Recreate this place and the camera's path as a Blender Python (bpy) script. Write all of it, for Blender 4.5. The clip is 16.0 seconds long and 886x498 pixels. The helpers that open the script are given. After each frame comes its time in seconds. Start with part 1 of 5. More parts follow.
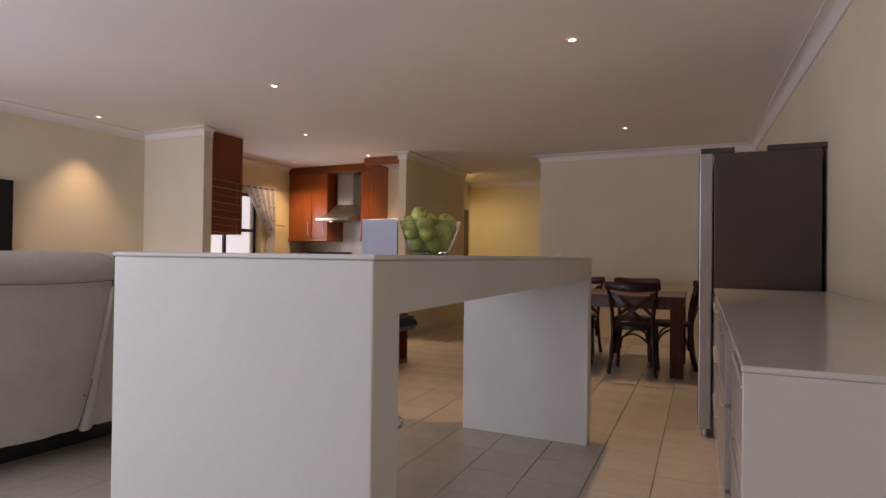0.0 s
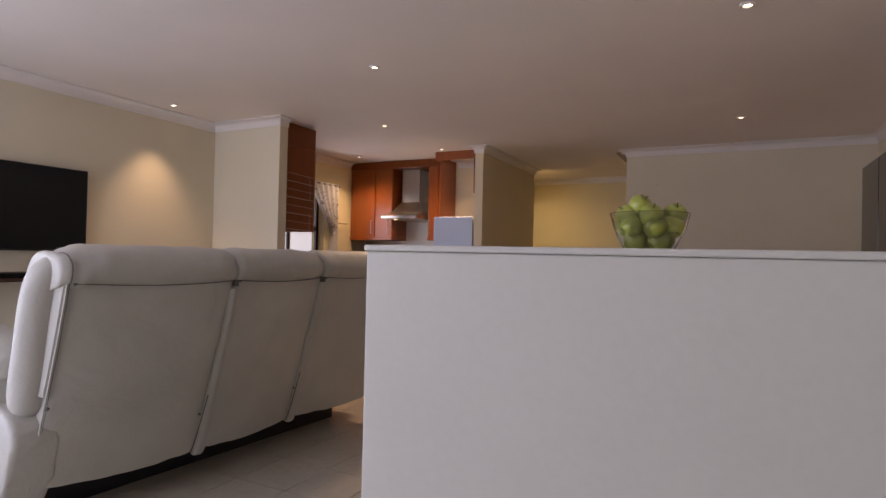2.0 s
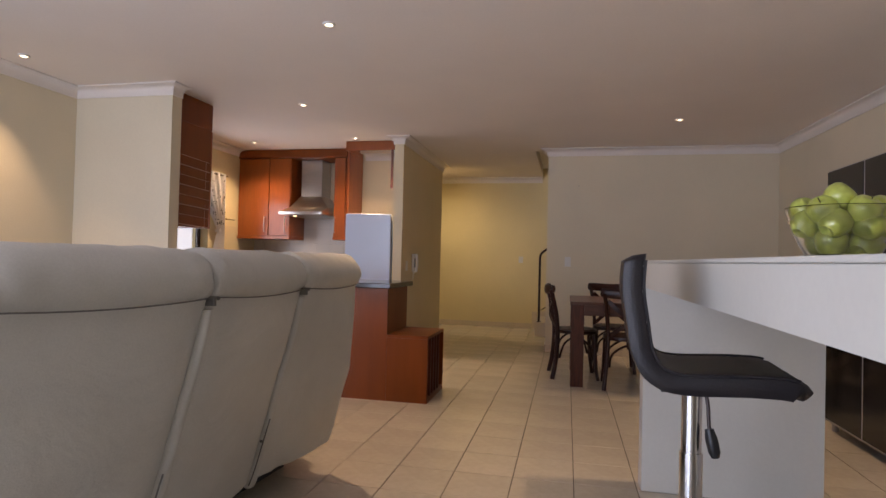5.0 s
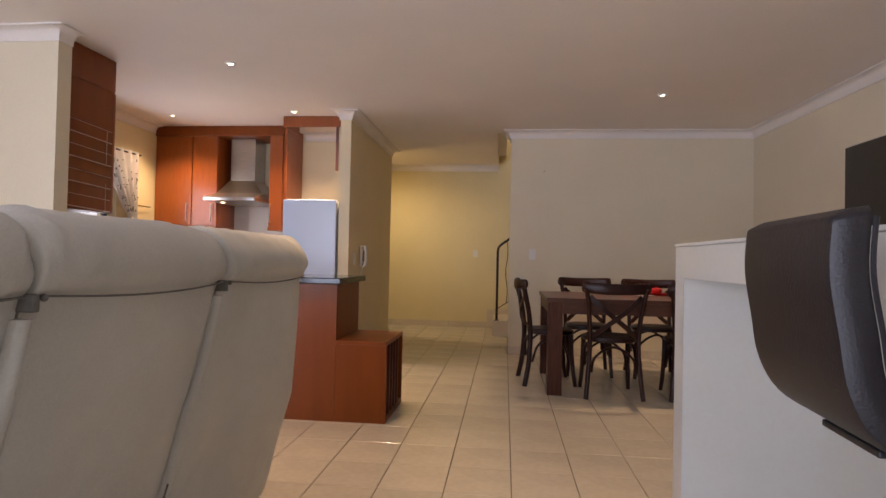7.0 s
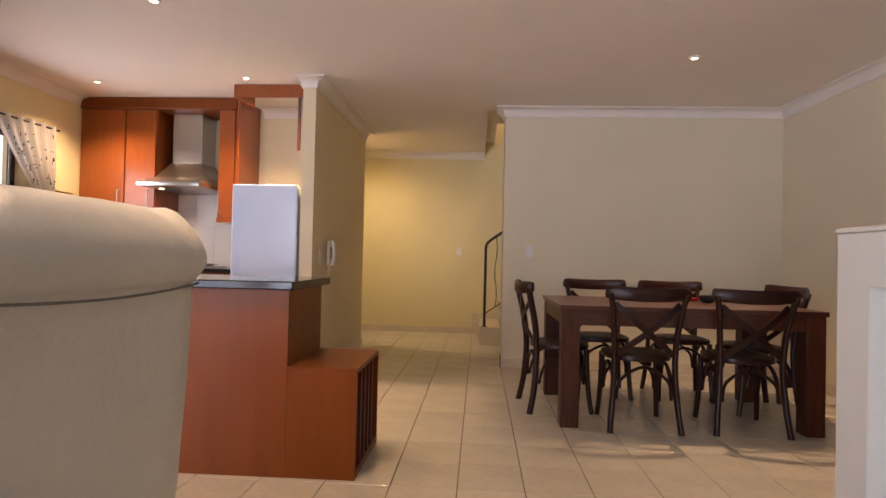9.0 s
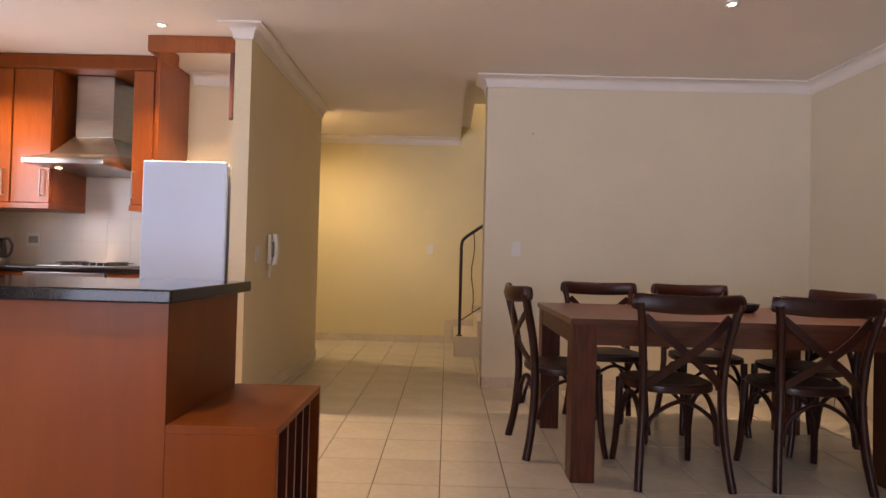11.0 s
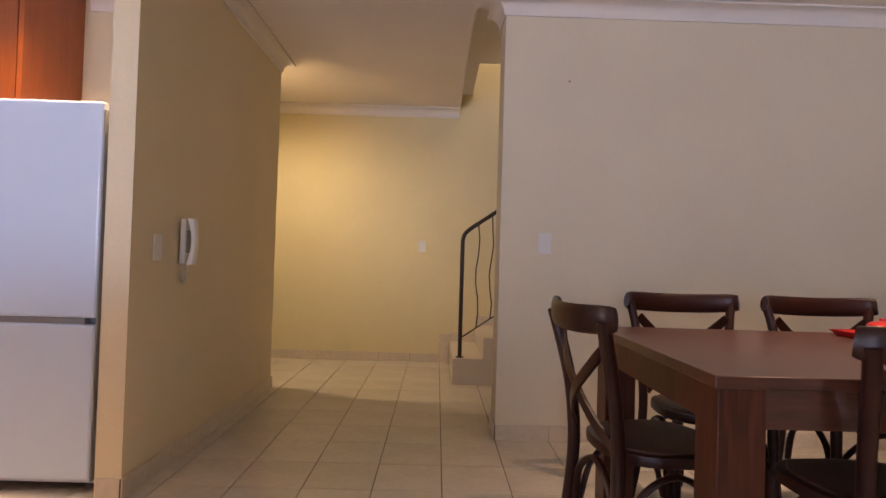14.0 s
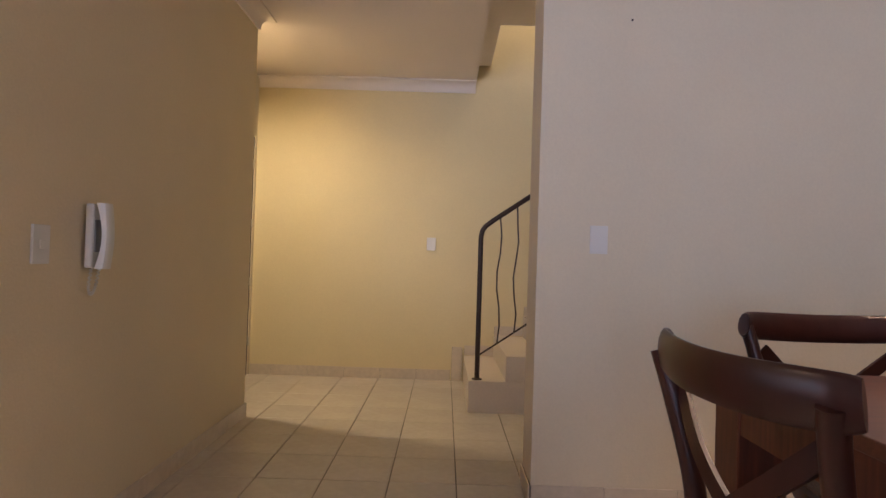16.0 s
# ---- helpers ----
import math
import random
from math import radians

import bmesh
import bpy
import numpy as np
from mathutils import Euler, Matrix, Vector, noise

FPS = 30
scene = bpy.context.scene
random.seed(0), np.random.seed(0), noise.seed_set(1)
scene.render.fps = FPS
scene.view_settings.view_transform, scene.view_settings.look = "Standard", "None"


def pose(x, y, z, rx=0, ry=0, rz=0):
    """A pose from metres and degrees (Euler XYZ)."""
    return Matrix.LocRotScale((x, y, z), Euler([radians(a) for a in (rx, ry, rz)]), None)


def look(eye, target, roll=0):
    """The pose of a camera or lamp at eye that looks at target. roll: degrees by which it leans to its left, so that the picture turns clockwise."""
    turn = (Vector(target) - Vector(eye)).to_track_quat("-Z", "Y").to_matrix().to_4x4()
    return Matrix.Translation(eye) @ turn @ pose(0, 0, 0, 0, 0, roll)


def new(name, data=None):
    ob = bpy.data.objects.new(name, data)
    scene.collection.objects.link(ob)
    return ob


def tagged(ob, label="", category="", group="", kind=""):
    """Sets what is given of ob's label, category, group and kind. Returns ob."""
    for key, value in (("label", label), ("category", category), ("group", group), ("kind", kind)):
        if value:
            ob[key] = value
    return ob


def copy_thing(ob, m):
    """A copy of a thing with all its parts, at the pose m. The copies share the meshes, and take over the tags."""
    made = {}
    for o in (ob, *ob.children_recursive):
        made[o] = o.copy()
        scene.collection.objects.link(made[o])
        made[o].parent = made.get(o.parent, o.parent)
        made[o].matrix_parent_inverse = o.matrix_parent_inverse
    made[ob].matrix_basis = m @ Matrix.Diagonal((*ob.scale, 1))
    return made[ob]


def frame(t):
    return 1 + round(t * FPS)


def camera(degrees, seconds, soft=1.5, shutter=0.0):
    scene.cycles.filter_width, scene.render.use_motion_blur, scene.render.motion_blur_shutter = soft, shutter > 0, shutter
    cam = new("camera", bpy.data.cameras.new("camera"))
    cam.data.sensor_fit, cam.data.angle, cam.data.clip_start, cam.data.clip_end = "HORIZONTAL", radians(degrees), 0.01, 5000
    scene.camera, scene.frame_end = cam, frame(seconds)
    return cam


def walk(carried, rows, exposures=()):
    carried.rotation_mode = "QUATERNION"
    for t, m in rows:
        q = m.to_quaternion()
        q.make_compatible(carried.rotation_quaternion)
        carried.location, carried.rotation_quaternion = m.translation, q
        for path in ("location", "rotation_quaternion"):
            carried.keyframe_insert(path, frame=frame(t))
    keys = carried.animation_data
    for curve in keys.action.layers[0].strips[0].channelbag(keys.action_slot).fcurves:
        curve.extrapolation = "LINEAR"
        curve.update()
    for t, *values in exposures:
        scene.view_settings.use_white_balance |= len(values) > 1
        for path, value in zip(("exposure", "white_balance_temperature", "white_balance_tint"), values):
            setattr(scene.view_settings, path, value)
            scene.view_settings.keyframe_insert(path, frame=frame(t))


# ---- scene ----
cam = camera(75.5, 16.0)
PATH = [
    (0, (0.077, 0.242, 1.142), (-0.75, 2.062, 1.164), 0.7),
    (0.5, (-0.077, 0.254, 1.135), (-0.925, 2.065, 1.158), 0.8),
    (1, (-0.29, 0.318, 1.119), (-1.162, 2.118, 1.145), 1.0),
    (1.5, (-0.507, 0.385, 1.115), (-1.404, 2.172, 1.14), 1.2),
    (2, (-0.753, 0.386, 1.124), (-1.657, 2.17, 1.148), 1.3),
    (2.5, (-0.945, 0.417, 1.127), (-1.848, 2.201, 1.151), 1.4),
    (3, (-1.15, 0.509, 1.143), (-2.045, 2.297, 1.164), 1.5),
    (3.5, (-1.326, 0.556, 1.118), (-2.197, 2.356, 1.142), 1.4),
    (4, (-1.53, 0.551, 1.141), (-2.289, 2.402, 1.164), 1.5),
    (4.5, (-1.619, 0.62, 1.123), (-2.198, 2.534, 1.154), 1.5),
    (5, (-1.746, 0.756, 1.121), (-2.171, 2.71, 1.159), 1.4),
    (7.5, (-2.105, 1.685, 1.056), (-2.305, 3.675, 1.089), 1.2),
    (8, (-2.16, 1.904, 1.064), (-2.334, 3.896, 1.095), 1.2),
    (8.5, (-2.193, 2.172, 1.061), (-2.334, 4.167, 1.094), 1.3),
    (9, (-2.233, 2.432, 1.049), (-2.359, 4.428, 1.082), 1.3),
    (9.5, (-2.264, 2.657, 1.071), (-2.367, 4.654, 1.094), 1.4),
    (10, (-2.272, 2.896, 1.044), (-2.338, 4.895, 1.079), 1.4),
    (12.5, (-2.359, 4.103, 1.03), (-2.352, 6.103, 1.067), 1.7),
    (13, (-2.365, 4.323, 1.04), (-2.361, 6.323, 1.073), 1.9),
    (13.5, (-2.341, 4.552, 1.021), (-2.333, 6.551, 1.06), 1.9),
    (14, (-2.362, 4.771, 1.018), (-2.342, 6.771, 1.059), 1.7),
    (14.5, (-2.399, 4.993, 1.049), (-2.383, 6.992, 1.079), 1.7),
    (15, (-2.42, 5.187, 1.03), (-2.402, 7.187, 1.068), 1.7),
    (15.5, (-2.376, 5.442, 1.046), (-2.377, 7.442, 1.08), 1.6),
    (16, (-2.393, 5.634, 1.035), (-2.401, 7.633, 1.068), 1.8),
]
EXPOSURES = [(0, -1.88, 7150, 25), (2, -2.06, 7000, 26), (3.5, -2.02, 6850, 21), (5, -1.66, 6850, 21), (8, -1.22, 7000, 22), (9.5, -1.01, 7250, 24), (12.5, -0.95, 6600, 25), (14.5, -1.0, 6400, 27), (16, -0.95, 6000, 25)]
walk(cam, [(t, look(eye, target, roll)) for t, eye, target, roll in PATH], EXPOSURES)

# ---- plan, in metres ----
LEFT, RIGHT, BACK, CEIL = -5.99, 0.65, -2.2, 2.55      # living room walls and ceiling
KLEFT = -6.15                                           # kitchen's west wall
DINE, HALL_END = 8.08, 10.53                            # dining wall, end wall of the hall
KITCHEN = 8.22                                          # kitchen's far wall
LIGHTS = [(-0.70, 3.93), (-3.20, 4.00), (-5.68, 4.18), (-4.20, 5.70), (-0.70, 6.67), (-5.64, 7.27), (-4.24, 7.155)]
UNSEEN_LIGHTS = [(-3.84, 9.33)]                         # downlight round the hall corner

# ---- world and lights ----
world = bpy.data.worlds.new("world")
scene.world = world
world.use_nodes = True
sky = world.node_tree.nodes.new("ShaderNodeTexSky")
sky.sky_type, sky.sun_disc, sky.sun_elevation, sky.sun_rotation = "NISHITA", False, radians(50), radians(200)
world.node_tree.links.new(sky.outputs[0], world.node_tree.nodes["Background"].inputs[0])
world.node_tree.nodes["Background"].inputs[1].default_value = 0.12


def area_lamp(name, m, sx, sy, watts, colour):
    data = bpy.data.lights.new(name, "AREA")
    data.shape, data.size, data.size_y, data.energy, data.color = "RECTANGLE", sx, sy, watts, colour
    ob = new(name, data)
    ob.matrix_world = m
    return ob


def spot_lamp(x, y, z, watts, colour, cone=75, blend=1.0):
    data = bpy.data.lights.new("downlight_lamp", "SPOT")
    data.energy, data.color, data.spot_size, data.spot_blend, data.shadow_soft_size = watts, colour, radians(cone), blend, 0.02
    ob = new("downlight_lamp", data)
    ob.location = (x, y, z)
    return ob


WARM = (1.0, 0.72, 0.43)
area_lamp("patio_door_light", look((LEFT + 0.02, 0.0, 1.1), (0, 0.8, 0.8)), 2.1, 2.0, 220, (0.64, 0.77, 1.0))
area_lamp("rear_window_light", look((-4.6, BACK + 0.03, 1.1), (-3.9, 4, 1.0)), 2.4, 2.0, 480, (0.64, 0.77, 1.0))
area_lamp("kitchen_window_light", look((LEFT + 0.02, 6.85, 1.5), (0, 6.75, 1.2)), 1.0, 0.8, 30, (0.8, 0.88, 1.0))
# unseen warm fill added high in the stairwell to brighten stairs and hall wall
area_lamp("stair_window_light", look((-0.9, 9.8, 4.6), (-2.9, 9.9, 0.8)), 1.6, 1.0, 65, (1.0, 0.88, 0.68))
spot_lamp(*UNSEEN_LIGHTS[0], CEIL - 0.04, 175, (1.0, 0.80, 0.46), 174, 0.8)
for (lx, ly), power, cone in zip(LIGHTS, (260, 320, 180, 270, 340, 270, 310), (88, 88, 80, 88, 88, 125, 135)):
    spot_lamp(lx, ly, CEIL - 0.04, power, WARM, cone, 0.9)

# ---- materials ----


def material(name, colour, rough=0.6, metal=0.0, grain=0.0, grain_scale=60, stain=0.0, stain_scale=2.0, bump=0.0, bump_scale=200, coat=0.0,
             stretch=(1, 1, 1), rand=0.0, spec=0.5, crease=0.0, crease_scale=6):
    """Principled surface with fine grain, broad staining, relief and a change from piece to piece."""
    m = bpy.data.materials.new(name)
    m.use_nodes = True
    n, l = m.node_tree.nodes, m.node_tree.links
    b = n["Principled BSDF"]
    b.inputs["Roughness"].default_value, b.inputs["Metallic"].default_value = rough, metal
    b.inputs["Coat Weight"].default_value, b.inputs["Coat Roughness"].default_value = coat, 0.08
    b.inputs["Specular IOR Level"].default_value = spec
    co = n.new("ShaderNodeTexCoord")
    mp = n.new("ShaderNodeMapping")
    mp.inputs["Scale"].default_value = stretch
    l.new(co.outputs["Object"], mp.inputs[0])
    fine, broad, mix1, mix2 = n.new("ShaderNodeTexNoise"), n.new("ShaderNodeTexNoise"), n.new("ShaderNodeMix"), n.new("ShaderNodeMix")
    for t, sc in ((fine, grain_scale), (broad, stain_scale)):
        t.inputs["Scale"].default_value, t.inputs["Detail"].default_value = sc, 5
        l.new(mp.outputs[0], t.inputs[0])
    last = None
    for mix, tex, amount in ((mix1, fine, grain), (mix2, broad, stain)):
        mix.data_type, mix.blend_type = "RGBA", "MULTIPLY"
        ramp = n.new("ShaderNodeMapRange")
        ramp.inputs["From Min"].default_value, ramp.inputs["From Max"].default_value = 0.3, 0.7
        ramp.inputs["To Min"].default_value, ramp.inputs["To Max"].default_value = 1 - amount, 1 + amount * 0.5
        l.new(tex.outputs[0], ramp.inputs[0])
        mix.inputs[0].default_value = 1
        if last is None:
            mix.inputs[6].default_value = (*colour, 1)
        else:
            l.new(last, mix.inputs[6])
        l.new(ramp.outputs[0], mix.inputs[7])
        last = mix.outputs[2]
    if rand:
        info, rr, mix3 = n.new("ShaderNodeObjectInfo"), n.new("ShaderNodeMapRange"), n.new("ShaderNodeMix")
        mix3.data_type, mix3.blend_type, mix3.inputs[0].default_value = "RGBA", "MULTIPLY", 1
        rr.inputs["To Min"].default_value, rr.inputs["To Max"].default_value = 1 - rand, 1 + rand
        l.new(info.outputs["Random"], rr.inputs[0])
        l.new(last, mix3.inputs[6])
        l.new(rr.outputs[0], mix3.inputs[7])
        last = mix3.outputs[2]
    l.new(last, b.inputs["Base Color"])
    if bump:
        bn, bt = n.new("ShaderNodeBump"), n.new("ShaderNodeTexNoise")
        bt.inputs["Scale"].default_value, bt.inputs["Detail"].default_value = bump_scale, 4
        l.new(mp.outputs[0], bt.inputs[0])
        l.new(bt.outputs[0], bn.inputs["Height"])
        bn.inputs["Strength"].default_value, bn.inputs["Distance"].default_value = bump, 0.004
        if crease:
            b2, t2 = n.new("ShaderNodeBump"), n.new("ShaderNodeTexNoise")
            t2.inputs["Scale"].default_value, t2.inputs["Detail"].default_value, t2.inputs["Distortion"].default_value = crease_scale, 3, 1.2
            l.new(co.outputs["Object"], t2.inputs[0])
            l.new(t2.outputs[0], b2.inputs["Height"])
            b2.inputs["Strength"].default_value, b2.inputs["Distance"].default_value = crease, 0.03
            l.new(b2.outputs[0], bn.inputs["Normal"])
        l.new(bn.outputs[0], b.inputs["Normal"])
    return m


def glow(name, colour, strength):
    m = bpy.data.materials.new(name)
    m.use_nodes = True
    b = m.node_tree.nodes["Principled BSDF"]
    b.inputs["Base Color"].default_value = (*colour, 1)
    b.inputs["Emission Color"].default_value, b.inputs["Emission Strength"].default_value = (*colour, 1), strength
    return m


def glass(name, colour=(1, 1, 1), rough=0.0):
    m = bpy.data.materials.new(name)
    m.use_nodes = True
    b = m.node_tree.nodes["Principled BSDF"]
    b.inputs["Base Color"].default_value = (*colour, 1)
    b.inputs["Transmission Weight"].default_value, b.inputs["Roughness"].default_value, b.inputs["IOR"].default_value = 1, rough, 1.45
    return m


M_WALL = material("cream_wall_paint", (0.74, 0.66, 0.50), 0.75, grain=0.03, grain_scale=90, stain=0.05, stain_scale=1.3, bump=0.25, bump_scale=120)
M_WALL_HALL = material("yellow_hall_paint_and_warm_light", (0.76, 0.66, 0.40), 0.75, grain=0.03, grain_scale=90, stain=0.05, stain_scale=1.3, bump=0.25, bump_scale=120)
# the cream wall paint with warm lamp light put into its colour
M_WALL_WARMLIT = material("cream_paint_tinted_warm_light", (0.76, 0.655, 0.45), 0.75, grain=0.03, grain_scale=90, stain=0.05, stain_scale=1.3, bump=0.25, bump_scale=120)
M_CEIL = material("white_ceiling_paint", (0.85, 0.79, 0.74), 0.85, grain=0.02, stain=0.04, stain_scale=1.0, bump=0.15, bump_scale=150)
M_CORNICE = material("white_cornice_paint", (0.81, 0.76, 0.71), 0.7, grain=0.02, stain=0.04)
M_TILE = material("beige_floor_tile", (0.53, 0.48, 0.40), 0.2, grain=0.06, grain_scale=25, stain=0.07, stain_scale=4, bump=0.08, bump_scale=40, rand=0.04)
M_SKIRT = material("beige_skirting_tile", (0.66, 0.57, 0.45), 0.3, grain=0.08, grain_scale=30, stain=0.08, stain_scale=5, rand=0.05)
M_GROUT = material("dark_tile_grout", (0.10, 0.085, 0.07), 0.9, grain=0.3, grain_scale=80)
M_ISLAND = material("white_island_paint", (0.645, 0.625, 0.57), 0.55, grain=0.02, stain=0.04, stain_scale=2.5, bump=0.12, bump_scale=80)
M_GLOSS = material("gloss_white_lacquer", (0.62, 0.56, 0.51), 0.18, stain=0.03, coat=0.2)
M_LEATHER = material("off_white_leather", (0.58, 0.56, 0.51), 0.42, grain=0.05, grain_scale=160, stain=0.10, stain_scale=3, bump=0.25, bump_scale=220, crease=0.35, crease_scale=4)
M_SEAM = material("dark_seam_and_gap_shade", (0.15, 0.14, 0.125), 0.7, grain=0.2)
M_BLACK = material("black_leatherette", (0.012, 0.009, 0.011), 0.45, grain=0.15, grain_scale=150, bump=0.3, bump_scale=220)
M_CHROME = material("chrome", (0.75, 0.75, 0.77), 0.12, 1.0, stain=0.05)
M_STEEL = material("brushed_steel", (0.55, 0.53, 0.50), 0.3, 1.0, grain=0.12, grain_scale=8, stretch=(1, 1, 40), stain=0.05)
M_FRIDGE = material("dark_steel_fridge", (0.075, 0.055, 0.048), 0.4, 0.3, grain=0.05, stain=0.06, coat=0.2)
M_FRDOOR = material("black_glass_door", (0.010, 0.008, 0.008), 0.12, 0.0, stain=0.05)
M_FREDGE = material("silver_fridge_edge", (0.42, 0.40, 0.41), 0.32, 0.7, grain=0.05)
M_CHERRY = material("cherry_veneer", (0.29, 0.070, 0.012), 0.30, grain=0.12, grain_scale=14, stretch=(5, 5, 0.6), stain=0.12, stain_scale=2, coat=0.25)
M_CHERRY_BAR = material("red_cherry_panel", (0.20, 0.049, 0.008), 0.42, spec=0.25, grain=0.02, grain_scale=14, stretch=(5, 5, 0.6), stain=0.12, stain_scale=2, coat=0.04)
M_CHERRY_DARK = material("dark_cherry_and_slot_shade", (0.10, 0.02, 0.012), 0.4, grain=0.2, grain_scale=20, stretch=(5, 5, 0.6))
M_GRANITE = material("black_granite", (0.014, 0.012, 0.014), 0.1, grain=0.35, grain_scale=160, stain=0.2, coat=0.0, spec=0.35)
M_WHITEGOODS = material("white_enamel", (0.57, 0.68, 0.86), 0.3, stain=0.03, coat=0.2)
M_GREY = material("grey_plastic", (0.25, 0.26, 0.28), 0.4, stain=0.05)
M_PLASTIC = material("white_plastic", (0.75, 0.74, 0.70), 0.35, stain=0.04)
M_CHAIR = material("dark_walnut_stain", (0.030, 0.0085, 0.0055), 0.33, grain=0.3, grain_scale=30, stretch=(1, 1, 0.3), stain=0.2, stain_scale=6, coat=0.0, spec=0.3)
M_SEAT = material("woven_dark_seat", (0.060, 0.026, 0.014), 0.42, grain=0.4, grain_scale=120, bump=0.5, bump_scale=180)
M_TABLE = material("brown_table_wood", (0.085, 0.026, 0.012), 0.34, grain=0.35, grain_scale=12, stretch=(0.6, 7, 7), stain=0.2, stain_scale=3, coat=0.1)
M_TABLELEG = material("brown_leg_wood", (0.080, 0.022, 0.010), 0.42, spec=0.3, grain=0.35, grain_scale=12, stretch=(7, 7, 0.6), stain=0.2, stain_scale=3)
M_IRON = material("dark_iron", (0.035, 0.02, 0.018), 0.4, 0.3, grain=0.2)
M_STAIR = material("pale_stair_tile", (0.62, 0.54, 0.44), 0.32, grain=0.05, stain=0.06, rand=0.04)
M_WALLTILE = material("yellow_cream_wall_tile", (0.70, 0.60, 0.38), 0.3, stain=0.05)
M_SPLASH = material("white_wall_tile", (0.72, 0.68, 0.62), 0.25, stain=0.04, rand=0.02)
M_APPLE = material("green_apple_skin", (0.50, 0.54, 0.10), 0.3, grain=0.18, grain_scale=60, stain=0.3, stain_scale=9, coat=0.3, rand=0.12)
M_STEM = material("apple_stem", (0.05, 0.035, 0.02), 0.8)
M_GLASS = glass("clear_glass")
M_SCREEN = material("tv_screen", (0.008, 0.008, 0.01), 0.12, stain=0.1)
M_BLACKPL = material("black_plastic", (0.015, 0.015, 0.016), 0.4, stain=0.1)
M_DARKWOOD = material("dark_brown_wood", (0.06, 0.025, 0.015), 0.4, grain=0.3, grain_scale=15, stretch=(5, 0.6, 5))
M_BULB = glow("lit_halogen", (1.0, 0.86, 0.58), 30)
M_OUTSIDE = glow("bright_outdoors", (0.86, 0.9, 1.0), 2.6)
M_FABRIC = material("white_printed_curtain", (0.80, 0.80, 0.82), 0.9, grain=0.05, bump=0.3, bump_scale=300)
n, l = M_FABRIC.node_tree.nodes, M_FABRIC.node_tree.links     # thin cloth lets daylight through
thin, both = n.new("ShaderNodeBsdfTranslucent"), n.new("ShaderNodeMixShader")
thin.inputs["Color"].default_value, both.inputs[0].default_value = (0.85, 0.85, 0.87, 1), 0.45
l.new(n["Principled BSDF"].outputs[0], both.inputs[1])
l.new(thin.outputs[0], both.inputs[2])
l.new(both.outputs[0], n["Material Output"].inputs[0])
M_PRINT = material("dark_curtain_print", (0.04, 0.04, 0.045), 0.9)
M_PINK = material("pink_petals", (0.55, 0.04, 0.10), 0.6, grain=0.3, stain=0.3, stain_scale=20, rand=0.15)
M_LEAF = material("green_leaves", (0.05, 0.10, 0.03), 0.5, grain=0.3, rand=0.15)
M_RACK = material("dull_pinkish_wire", (0.42, 0.27, 0.23), 0.5, 0.2)
M_YELLOW = material("pale_yellow_green_glaze", (0.55, 0.55, 0.16), 0.35)
M_RED = material("red_plastic", (0.45, 0.012, 0.012), 0.3, stain=0.05)
M_PAPER = material("white_paper", (0.75, 0.73, 0.7), 0.8)

# ---- building helpers ----


def finish(name, bm, mat, smooth=None):
    me = bpy.data.meshes.new(name)
    bmesh.ops.recalc_face_normals(bm, faces=bm.faces)
    bm.to_mesh(me)
    bm.free()
    me.materials.append(mat)
    if smooth is not None:
        me.shade_smooth()
        me.set_sharp_from_angle(angle=radians(smooth))
    return me


def part(name, bm, mat, parent=None, label="", smooth=None, kind=""):
    """One mesh object; the bmesh is in world metres, laid relative to its parent's place."""
    if parent is not None:
        base, up = Vector(parent.location), parent.parent
        while up is not None:
            base, up = base + up.location, up.parent
        bmesh.ops.translate(bm, vec=-base, verts=bm.verts)
    ob = new(name, finish(name, bm, mat, smooth))
    ob.parent = parent
    return tagged(ob, label, kind=kind)


def solid(name, bm, mat, label="", category="", group="", kind="", smooth=None):
    """A thing of one mesh."""
    c = sum((v.co for v in bm.verts), Vector()) / len(bm.verts)
    base = Vector((c.x, c.y, min(v.co.z for v in bm.verts)))
    bmesh.ops.translate(bm, vec=-base, verts=bm.verts)
    ob = new(name, finish(name, bm, mat, smooth))
    ob.location = base
    return tagged(ob, label, category, group, kind)


def thing(name, place, label, category, group="", kind=""):
    ob = new(name)
    ob.empty_display_size = 0.1
    ob.location = place
    return tagged(ob, label, category, group, kind)


def box(bm, x0, x1, y0, y1, z0, z1, bevel=0.0, seg=2):
    r = bmesh.ops.create_cube(bm, size=1.0)
    vs = r["verts"]
    for v in vs:
        v.co = Vector((x0 + (v.co.x + 0.5) * (x1 - x0), y0 + (v.co.y + 0.5) * (y1 - y0), z0 + (v.co.z + 0.5) * (z1 - z0)))
    if bevel:
        es = list({e for v in vs for e in v.link_edges})
        bmesh.ops.bevel(bm, geom=es, offset=bevel, segments=seg, affect="EDGES", profile=0.5)
    return vs


def boxed(*args, **kw):
    bm = bmesh.new()
    box(bm, *args, **kw)
    return bm


